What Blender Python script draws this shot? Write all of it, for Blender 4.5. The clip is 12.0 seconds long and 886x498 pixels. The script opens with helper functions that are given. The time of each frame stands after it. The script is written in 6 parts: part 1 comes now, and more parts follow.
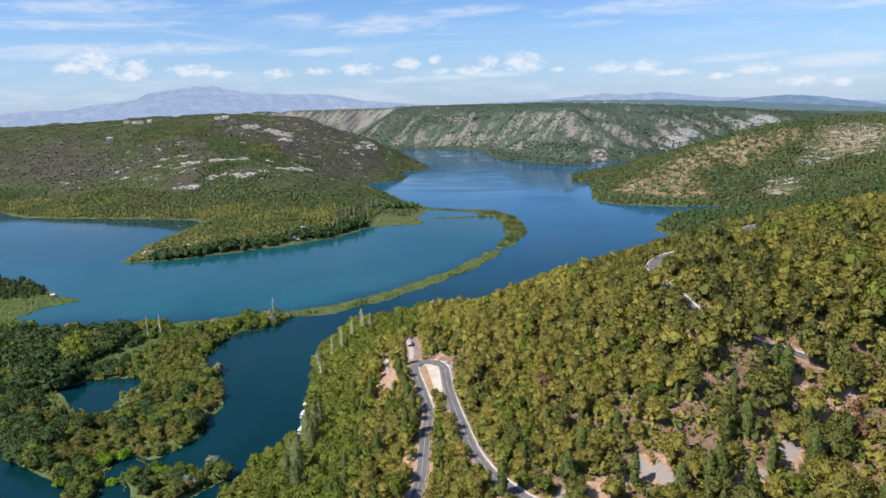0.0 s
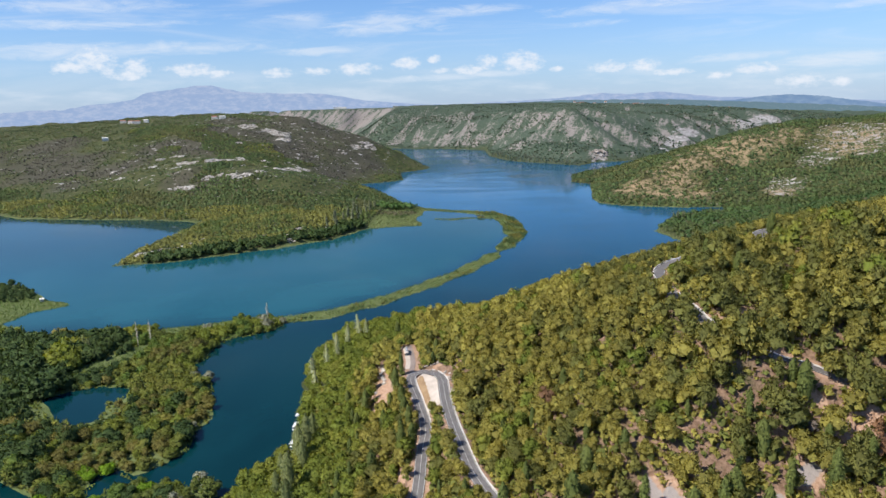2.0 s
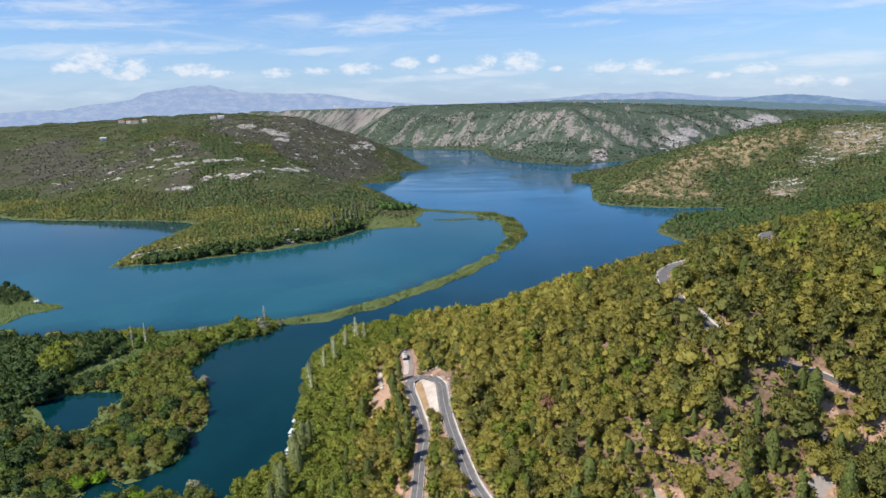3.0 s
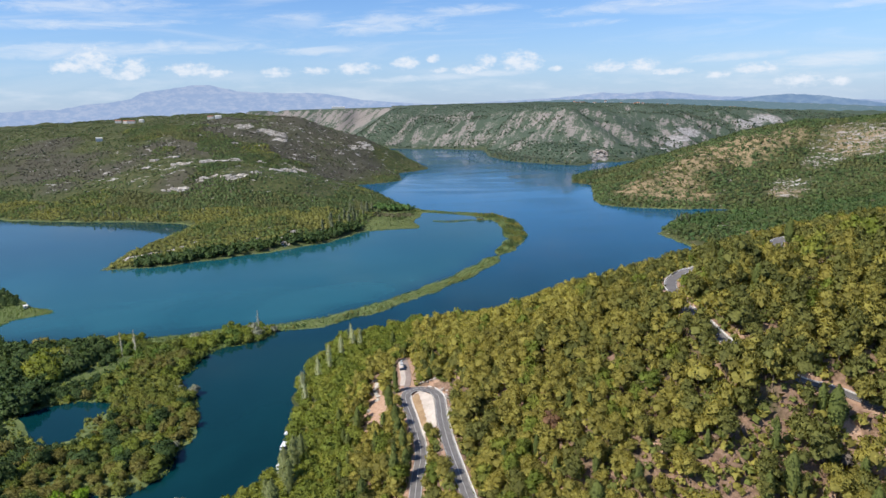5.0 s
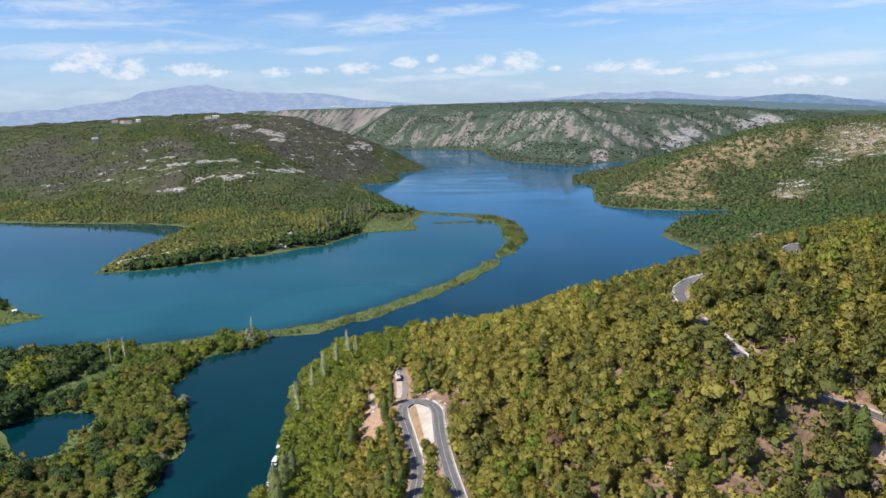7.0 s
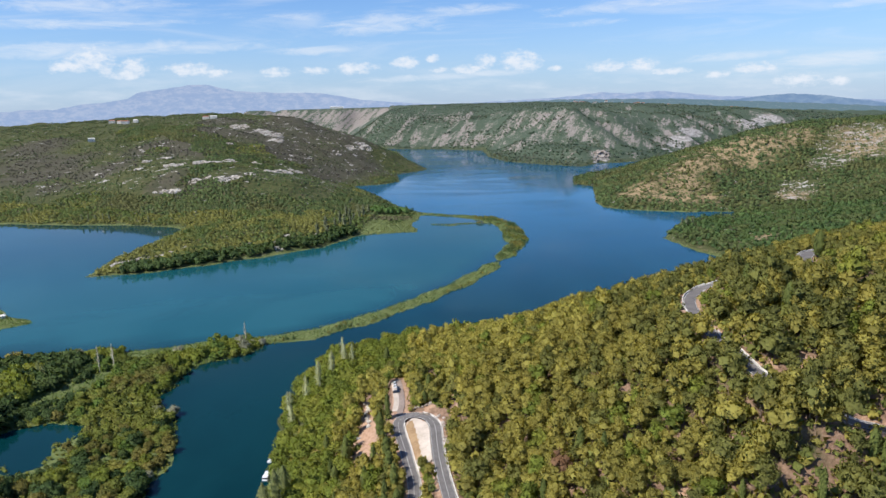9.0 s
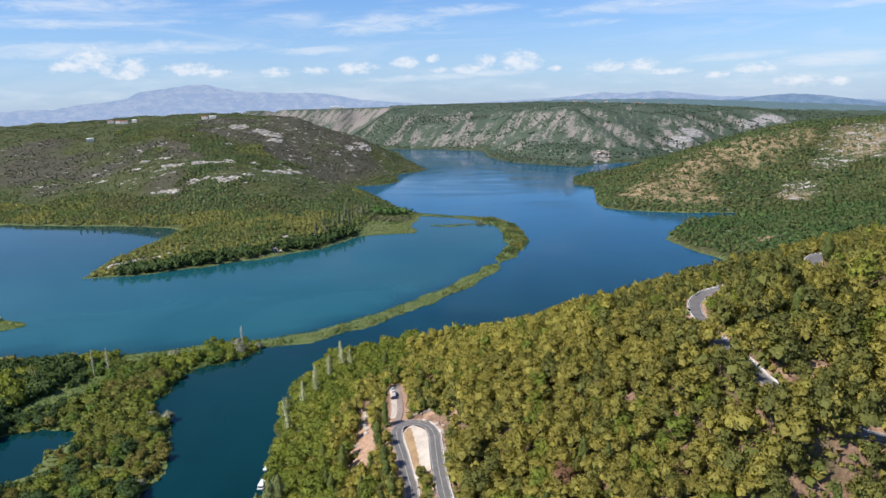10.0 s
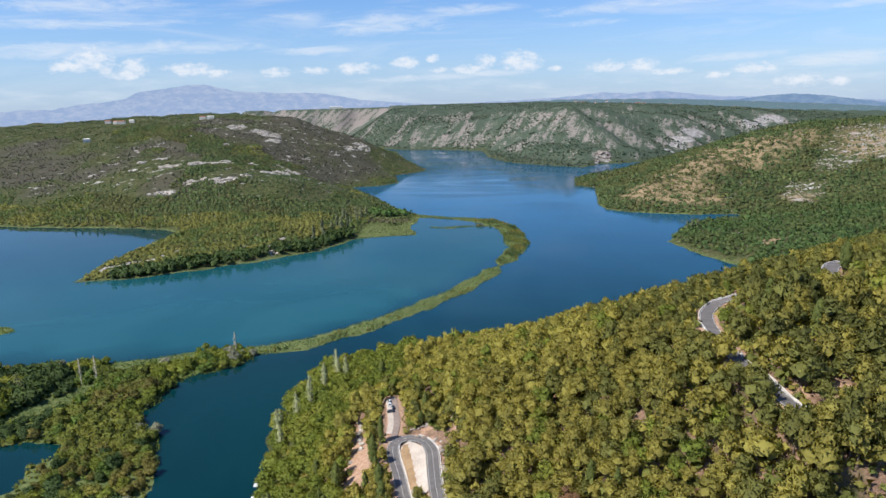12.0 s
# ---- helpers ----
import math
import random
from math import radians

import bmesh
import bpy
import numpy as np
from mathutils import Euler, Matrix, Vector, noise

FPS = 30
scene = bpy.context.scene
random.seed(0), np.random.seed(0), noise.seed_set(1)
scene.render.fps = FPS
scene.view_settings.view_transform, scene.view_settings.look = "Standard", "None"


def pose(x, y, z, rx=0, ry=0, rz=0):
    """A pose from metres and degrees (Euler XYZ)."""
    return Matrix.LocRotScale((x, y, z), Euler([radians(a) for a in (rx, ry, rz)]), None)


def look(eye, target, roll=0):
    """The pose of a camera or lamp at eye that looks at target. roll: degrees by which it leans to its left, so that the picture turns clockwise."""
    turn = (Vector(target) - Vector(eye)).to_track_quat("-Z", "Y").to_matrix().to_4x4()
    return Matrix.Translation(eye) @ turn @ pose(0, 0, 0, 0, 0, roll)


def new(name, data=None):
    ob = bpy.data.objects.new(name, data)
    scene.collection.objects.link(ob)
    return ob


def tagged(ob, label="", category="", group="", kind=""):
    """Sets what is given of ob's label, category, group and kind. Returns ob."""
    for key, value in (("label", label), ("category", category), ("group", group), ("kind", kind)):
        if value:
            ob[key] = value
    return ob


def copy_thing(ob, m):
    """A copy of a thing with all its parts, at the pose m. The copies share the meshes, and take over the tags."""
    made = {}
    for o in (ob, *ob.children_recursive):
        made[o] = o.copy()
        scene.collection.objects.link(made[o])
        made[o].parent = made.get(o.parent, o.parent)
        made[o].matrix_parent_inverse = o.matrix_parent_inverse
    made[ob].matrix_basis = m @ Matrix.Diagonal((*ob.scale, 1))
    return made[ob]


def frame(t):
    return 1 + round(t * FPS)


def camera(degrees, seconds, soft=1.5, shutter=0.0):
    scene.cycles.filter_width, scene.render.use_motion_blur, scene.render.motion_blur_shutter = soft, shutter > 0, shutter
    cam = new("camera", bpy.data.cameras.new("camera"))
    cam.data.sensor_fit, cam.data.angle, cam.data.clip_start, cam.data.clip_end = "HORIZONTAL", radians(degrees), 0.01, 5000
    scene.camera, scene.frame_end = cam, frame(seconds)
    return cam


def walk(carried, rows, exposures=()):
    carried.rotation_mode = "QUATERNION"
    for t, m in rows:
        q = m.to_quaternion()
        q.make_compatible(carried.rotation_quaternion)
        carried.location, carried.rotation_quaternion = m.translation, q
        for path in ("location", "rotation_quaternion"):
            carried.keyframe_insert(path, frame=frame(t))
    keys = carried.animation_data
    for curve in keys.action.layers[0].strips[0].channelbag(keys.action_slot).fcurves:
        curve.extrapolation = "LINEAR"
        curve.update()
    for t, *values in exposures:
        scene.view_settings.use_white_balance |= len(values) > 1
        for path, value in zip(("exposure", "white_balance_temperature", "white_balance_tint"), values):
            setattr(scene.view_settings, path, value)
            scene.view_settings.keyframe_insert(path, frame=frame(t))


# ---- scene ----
# ---- camera ----
cam = camera(69.23, 12.0)
PATH = [
    (0, (0.00, 0.00, 199.96), (0.000, 97.525, 177.851), -1.54),
    (1.5, (0.71, 12.12, 200.07), (0.818, 109.639, 177.914), -1.54),
    (3, (1.43, 24.21, 200.17), (1.617, 121.719, 177.973), -1.54),
    (4.5, (2.15, 36.27, 200.25), (2.399, 133.766, 178.028), -1.54),
    (6, (2.86, 48.28, 200.33), (3.165, 145.778, 178.080), -1.54),
    (7.5, (3.58, 60.27, 200.39), (3.917, 157.757, 178.128), -1.54),
    (9, (4.30, 72.21, 200.44), (4.655, 169.701, 178.172), -1.54),
    (10.5, (5.03, 84.12, 200.48), (5.381, 181.612, 178.213), -1.54),
    (12, (5.75, 96.00, 200.51), (6.096, 193.490, 178.250), -1.54),
]
walk(cam, [(t, look(eye, target, roll)) for t, eye, target, roll in PATH])

# ---- sky, sun ----
world = bpy.data.worlds.new("sky")
scene.world = world
world.use_nodes = True


class Nodes:
    """Short ways to lay shader nodes."""

    def __init__(self, tree):
        self.t = tree

    def put(self, kind):
        return self.t.nodes.new(kind)

    def feed(self, socket, value):
        if isinstance(value, bpy.types.NodeSocket):
            self.t.links.new(value, socket)
        elif isinstance(value, (tuple, list)) and len(value) == 3 and socket.type == "RGBA":
            socket.default_value = (*value, 1)
        else:
            socket.default_value = value

    def math(self, op, a, b=0.0, c=0.0, clamp=False):
        node = self.put("ShaderNodeMath")
        node.operation, node.use_clamp = op, clamp
        for socket, value in zip(node.inputs, (a, b, c)):
            self.feed(socket, value)
        return node.outputs[0]

    def mix(self, k, a, b, blend="MIX"):
        node = self.put("ShaderNodeMix")
        node.data_type, node.blend_type = "RGBA", blend
        self.feed(node.inputs[0], k)
        self.feed(node.inputs[6], a)
        self.feed(node.inputs[7], b)
        return node.outputs[2]

    def noise(self, scale, detail=4.0, rough=0.6, vector=None, warp=0.0):
        node = self.put("ShaderNodeTexNoise")
        node.inputs["Scale"].default_value, node.inputs["Detail"].default_value = scale, detail
        node.inputs["Roughness"].default_value, node.inputs["Distortion"].default_value = rough, warp
        if vector is not None:
            self.t.links.new(vector, node.inputs["Vector"])
        return node.outputs["Fac"]

    def step(self, value, low, high, a=0.0, b=1.0):
        node = self.put("ShaderNodeMapRange")
        node.interpolation_type = "SMOOTHSTEP"
        for socket, v in zip(node.inputs, (value, low, high, a, b)):
            self.feed(socket, v)
        return node.outputs[0]

    def place(self):
        return self.put("ShaderNodeNewGeometry").outputs["Position"]

    def stretched(self, vector, sx, sy, sz):
        node = self.put("ShaderNodeMapping")
        self.t.links.new(vector, node.inputs["Vector"])
        node.inputs["Scale"].default_value = (sx, sy, sz)
        return node.outputs[0]

    def value(self, name):
        node = self.put("ShaderNodeAttribute")
        node.attribute_name = name
        return node.outputs["Fac"]


SUN_FROM = Vector((-0.88, -0.36, 1.2)).normalized()
n = Nodes(world.node_tree)
sky = n.put("ShaderNodeTexSky")
sky.sky_type, sky.sun_disc = "NISHITA", False
sky.sun_elevation, sky.sun_rotation = math.asin(SUN_FROM.z), math.atan2(SUN_FROM.x, SUN_FROM.y)
sky.altitude, sky.air_density, sky.dust_density, sky.ozone_density = 200.0, 1.0, 0.25, 2.5
way = n.put("ShaderNodeTexCoord").outputs["Generated"]
axes = n.put("ShaderNodeSeparateXYZ")
n.feed(axes.inputs[0], way)
turned = n.math("MULTIPLY", n.math("ARCTAN2", axes.outputs[0], axes.outputs[1]), 180 / math.pi)
lift = n.math("MULTIPLY", n.math("ARCSINE", axes.outputs[2]), 180 / math.pi)
grid = n.put("ShaderNodeCombineXYZ")
n.feed(grid.inputs[0], turned)
n.feed(grid.inputs[1], lift)
flat_sky = grid.outputs[0]
# puffs low over the horizon: turn, height, half width, half height in degrees
PUFFS = [(-27.2, 4.0, 1.9, 1.0), (-28.9, 3.3, 1.2, 0.55), (-26.3, 2.9, 0.6, 0.4), (-24.3, 3.2, 1.2, 0.8), (-25.0, 2.7, 1.4, 0.4), (-20.3, 3.1, 2.0, 0.55), (-18.4, 2.8, 1.4, 0.35), (-13.4, 2.8, 1.4, 0.4), (-10.3, 2.9, 1.2, 0.35),
         (-6.8, 3.0, 1.8, 0.5), (-2.6, 3.4, 1.3, 0.55), (-0.3, 3.7, 0.6, 0.35), (0.2, 2.7, 0.8, 0.25), (4.3, 3.4, 0.9, 0.5), (2.8, 2.7, 1.6, 0.4), (7.2, 3.2, 1.8, 0.95), (10.2, 2.6, 0.7, 0.25), (14.5, 2.6, 1.6, 0.45),
         (17.2, 2.6, 1.3, 0.55), (19.4, 2.0, 1.6, 0.3), (23.0, 1.6, 1.0, 0.3), (25.7, 2.0, 1.7, 0.45), (28.8, 1.0, 1.8, 0.55), (31.4, 0.8, 0.9, 0.35)]
puffs = None
for a, e, w, h in PUFFS:
    da = n.math("DIVIDE", n.math("SUBTRACT", turned, a), w)
    de = n.math("DIVIDE", n.math("SUBTRACT", lift, e), h)
    blob = n.math("SUBTRACT", 1.0, n.math("ADD", n.math("MULTIPLY", da, da), n.math("MULTIPLY", de, de)))
    puffs = blob if puffs is None else n.math("MAXIMUM", puffs, blob)
frayed = n.math("MULTIPLY_ADD", n.noise(1.5, 6, 0.65, n.stretched(flat_sky, 0.75, 1.3, 1)), 4.2, -1.95)
cumulus = n.step(n.math("ADD", n.math("MAXIMUM", puffs, -1.2), frayed), -0.3, 1.7)
veil = n.step(n.noise(0.5, 6, 0.62, n.stretched(flat_sky, 0.13, 0.9, 1), 0.9), 0.47, 0.72)
veil = n.math("MULTIPLY", veil, n.math("MULTIPLY", n.step(lift, 2.5, 5.5, 0.15, 0.3), n.step(lift, 28.0, 10.0, 0.1, 1.0)))
low_bank = n.math("MULTIPLY", n.step(n.noise(0.6, 5, 0.6, n.stretched(flat_sky, 0.22, 1.1, 1)), 0.42, 0.7), n.step(lift, 4.5, 1.0, 0.0, 0.4))
# long thin streaks higher up: turn, height, half width, half height in degrees
STREAKS = [(-4.5, 6.5, 6.0, 0.9), (3.0, 7.5, 5.0, 0.5), (16.6, 7.3, 8.5, 0.6), (-27.6, 7.7, 7.5, 0.6), (-28, 6.4, 8.5, 0.4), (-26, 4.6, 13, 0.65), (-11.8, 7.0, 2.8, 0.6), (-10.2, 4.5, 4.5, 0.4), (13.6, 6.1, 2.4, 0.3),
           (31.7, 2.4, 6.5, 0.7), (23.7, 2.9, 5, 0.4), (32.5, 6.2, 3, 0.3), (1.0, 2.2, 9, 0.35)]
streaks = None
for a, e, w, h in STREAKS:
    da = n.math("DIVIDE", n.math("SUBTRACT", turned, a), w)
    de = n.math("DIVIDE", n.math("SUBTRACT", n.math("MULTIPLY_ADD", n.math("SUBTRACT", turned, a), -0.035, lift), e), h)
    blob = n.math("SUBTRACT", 1.0, n.math("ADD", n.math("MULTIPLY", da, da), n.math("MULTIPLY", de, de)))
    streaks = blob if streaks is None else n.math("MAXIMUM", streaks, blob)
wisps = n.math("MULTIPLY_ADD", n.noise(0.9, 7, 0.68, n.stretched(flat_sky, 0.32, 1.5, 1), 0.8), 3.6, -1.9)
cirrus = n.step(n.math("ADD", n.math("MAXIMUM", streaks, -1.3), wisps), -0.4, 1.6, 0.0, 0.62)
haze = n.step(lift, 9.0, -1.0, 0.0, 0.62)
clear = n.put("ShaderNodeBackground")
n.feed(clear.inputs[0], n.mix(1.0, sky.outputs[0], (0.74, 0.96, 1.30), "MULTIPLY"))
clear.inputs[1].default_value = 0.100
misty = n.put("ShaderNodeBackground")
n.feed(misty.inputs[0], (0.485, 0.645, 0.96))
misty.inputs[1].default_value = 0.73
cloudy = n.put("ShaderNodeBackground")
n.feed(cloudy.inputs[0], (0.80, 0.86, 0.95))
cloudy.inputs[1].default_value = 0.88
first = n.put("ShaderNodeMixShader")
n.feed(first.inputs[0], haze)
n.t.links.new(clear.outputs[0], first.inputs[1])
n.t.links.new(misty.outputs[0], first.inputs[2])
second = n.put("ShaderNodeMixShader")
n.feed(second.inputs[0], n.math("MAXIMUM", cumulus, n.math("MAXIMUM", cirrus, n.math("MAXIMUM", veil, low_bank)), clamp=True))
n.t.links.new(first.outputs[0], second.inputs[1])
n.t.links.new(cloudy.outputs[0], second.inputs[2])
n.t.links.new(second.outputs[0], n.t.nodes["World Output"].inputs["Surface"])

sun = new("sun", bpy.data.lights.new("sun", "SUN"))
sun.data.energy, sun.data.angle, sun.data.color = 4.9, radians(0.5), (1.0, 0.945, 0.85)
sun.matrix_world = look(SUN_FROM * 2000, (0, 0, 0))
scene.view_settings.exposure = 0.2


# ---- materials ----
def material(name, rough=0.9, shine=0.3):
    m = bpy.data.materials.new(name)
    m.use_nodes = True
    skin = m.node_tree.nodes["Principled BSDF"]
    skin.inputs["Roughness"].default_value, skin.inputs["Specular IOR Level"].default_value = rough, shine
    return m, Nodes(m.node_tree), skin


def bumped(k, skin, height, strength, depth):
    bump = k.put("ShaderNodeBump")
    bump.inputs["Strength"].default_value, bump.inputs["Distance"].default_value = strength, depth
    k.feed(bump.inputs["Height"], height)
    k.feed(skin.inputs["Normal"], bump.outputs[0])


def leaf_material(name, dark, mid, light, see_through=0.3, other=None):
    """Foliage: each tree of its own tone, each tuft a little lighter or darker, some light let through."""
    m, k, skin = material(name, 0.75, 0.25)
    own = k.math("FRACT", k.math("ADD", k.value("tone"), k.put("ShaderNodeObjectInfo").outputs["Random"]))
    tuft = k.put("ShaderNodeNewGeometry").outputs["Random Per Island"]
    place = k.place()
    drift = k.noise(0.018, 3, 0.6, place)
    t = k.math("ADD", k.math("MULTIPLY_ADD", own, 0.48, 0.07), k.math("MULTIPLY_ADD", drift, 1.1, -0.36), clamp=True)
    colour = k.mix(k.step(t, 0.0, 0.5), dark, mid)
    colour = k.mix(k.step(t, 0.45, 1.0), colour, light)
    if other:
        colour = k.mix(k.step(k.math("ADD", k.noise(0.011, 5, 0.62, place), k.math("MULTIPLY_ADD", own, 0.16, -0.08)), 0.48, 0.60), colour, other)
    shade = k.math("MULTIPLY_ADD", tuft, 0.70, 0.68)
    grey = k.put("ShaderNodeCombineColor")
    for s in grey.inputs[:3]:
        k.feed(s, shade)
    colour = k.mix(1.0, colour, grey.outputs[0], "MULTIPLY")
    k.feed(skin.inputs["Base Color"], colour)
    thin = k.put("ShaderNodeBsdfTranslucent")
    k.feed(thin.inputs[0], k.mix(1.0, colour, (1.25, 1.2, 0.7), "MULTIPLY"))
    both = k.put("ShaderNodeMixShader")
    both.inputs[0].default_value = see_through
    k.t.links.new(skin.outputs[0], both.inputs[1])
    k.t.links.new(thin.outputs[0], both.inputs[2])
    k.t.links.new(both.outputs[0], k.t.nodes["Material Output"].inputs["Surface"])
    return m


M_PINE = leaf_material("pine_needles", (0.215, 0.202, 0.054), (0.304, 0.274, 0.065), (0.380, 0.332, 0.078), 0.42)
# same pine needles, brightened in colour for the slope that faces the sun
M_SUNLIT_PINE = leaf_material("sunlit_pine_needles", (0.270, 0.252, 0.062), (0.355, 0.322, 0.074), (0.430, 0.378, 0.088), 0.42)
M_OLIVE = leaf_material("olive_leaves", (0.125, 0.138, 0.042), (0.192, 0.198, 0.054), (0.258, 0.246, 0.068), 0.3, (0.105, 0.148, 0.044))
M_DARK_PINE = leaf_material("dark_pine_needles", (0.110, 0.122, 0.036), (0.168, 0.172, 0.045), (0.235, 0.222, 0.057), 0.36)
M_UNDER = leaf_material("undergrowth_leaves", (0.095, 0.115, 0.030), (0.150, 0.168, 0.040), (0.215, 0.215, 0.054), 0.3)
M_CYPRESS = leaf_material("cypress_leaves", (0.082, 0.108, 0.028), (0.122, 0.148, 0.036), (0.165, 0.186, 0.048), 0.3)
M_BROAD = leaf_material("broad_leaves", (0.115, 0.155, 0.026), (0.185, 0.222, 0.036), (0.275, 0.278, 0.050), 0.36)
M_MARSH = leaf_material("marsh_leaves", (0.100, 0.134, 0.028), (0.188, 0.208, 0.042), (0.31, 0.275, 0.064), 0.34, (0.125, 0.192, 0.038))
M_GROVE = leaf_material("grove_leaves", (0.034, 0.064, 0.018), (0.052, 0.088, 0.024), (0.085, 0.12, 0.030), 0.2)
M_POPLAR = leaf_material("poplar_leaves", (0.150, 0.180, 0.064), (0.205, 0.232, 0.088), (0.27, 0.29, 0.125), 0.4)
M_PALE_POPLAR = leaf_material("pale_poplar_leaves", (0.36, 0.39, 0.23), (0.46, 0.48, 0.30), (0.56, 0.57, 0.39), 0.5)
M_RUSSET = leaf_material("russet_leaves", (0.132, 0.126, 0.036), (0.205, 0.186, 0.050), (0.280, 0.240, 0.068), 0.34, (0.145, 0.178, 0.040))
M_LIME = leaf_material("lime_leaves", (0.12, 0.21, 0.012), (0.18, 0.30, 0.016), (0.24, 0.36, 0.03))
M_GREY_LEAF = leaf_material("willow_leaves", (0.20, 0.21, 0.15), (0.29, 0.30, 0.215), (0.40, 0.40, 0.30))
M_SEDGE = leaf_material("sedge_leaves", (0.130, 0.180, 0.034), (0.190, 0.235, 0.046), (0.260, 0.290, 0.070), 0.3)
M_TWIG = leaf_material("bare_twigs", (0.46, 0.42, 0.36), (0.58, 0.53, 0.46), (0.68, 0.63, 0.56), 0.35)
M_BROWN_TWIG = leaf_material("brown_twigs", (0.15, 0.12, 0.095), (0.20, 0.16, 0.125), (0.26, 0.21, 0.165), 0.2)
M_DEAD = leaf_material("dry_needles", (0.20, 0.115, 0.06), (0.27, 0.15, 0.08), (0.34, 0.19, 0.10), 0.3)
M_SCRUB = leaf_material("scrub_leaves", (0.048, 0.042, 0.035), (0.072, 0.062, 0.046), (0.11, 0.100, 0.054), 0.1, (0.070, 0.084, 0.040))
# green shifted toward blue, so distance haze sits in the leaf colour
M_MAQUIS = leaf_material("maquis_leaves", (0.056, 0.092, 0.034), (0.086, 0.126, 0.044), (0.130, 0.162, 0.054), 0.2, (0.125, 0.132, 0.048))
M_WOOD = leaf_material("wood_leaves", (0.050, 0.094, 0.030), (0.074, 0.124, 0.038), (0.11, 0.155, 0.046), 0.25, (0.095, 0.122, 0.040))
# grey-blue cast on the scrub is painted haze
M_GORGE = leaf_material("gorge_scrub", (0.048, 0.078, 0.048), (0.068, 0.100, 0.060), (0.096, 0.128, 0.074), 0.1, (0.085, 0.096, 0.062))
M_MEADOW = leaf_material("meadow_blades", (0.090, 0.155, 0.042), (0.128, 0.196, 0.054), (0.175, 0.240, 0.072), 0.3)
M_FLAT_REED = leaf_material("flat_reed_blades", (0.150, 0.195, 0.075), (0.200, 0.245, 0.100), (0.255, 0.295, 0.130), 0.3)
M_BROOM = leaf_material("broom_leaves", (0.105, 0.104, 0.056), (0.146, 0.140, 0.078), (0.190, 0.178, 0.104), 0.3)
M_FAR_POPLAR = leaf_material("far_poplar_leaves", (0.115, 0.135, 0.070), (0.160, 0.180, 0.098), (0.215, 0.230, 0.135), 0.3)
M_FRESH = leaf_material("fresh_leaves", (0.060, 0.128, 0.034), (0.085, 0.160, 0.044), (0.120, 0.196, 0.058), 0.3)
M_PALE_REED = leaf_material("pale_reed_blades", (0.20, 0.24, 0.105), (0.28, 0.315, 0.15), (0.36, 0.385, 0.20), 0.3)


def bark_material(name, a, b):
    m, k, skin = material(name, 0.95, 0.1)
    grain = k.noise(3.0, 5, 0.7, k.stretched(k.place(), 1, 1, 0.25))
    k.feed(skin.inputs["Base Color"], k.mix(grain, a, b))
    bumped(k, skin, grain, 0.6, 0.05)
    return m


M_BARK = bark_material("bark", (0.09, 0.065, 0.05), (0.22, 0.17, 0.13))
M_PALE_BARK = bark_material("pale_bark", (0.36, 0.33, 0.29), (0.60, 0.56, 0.50))


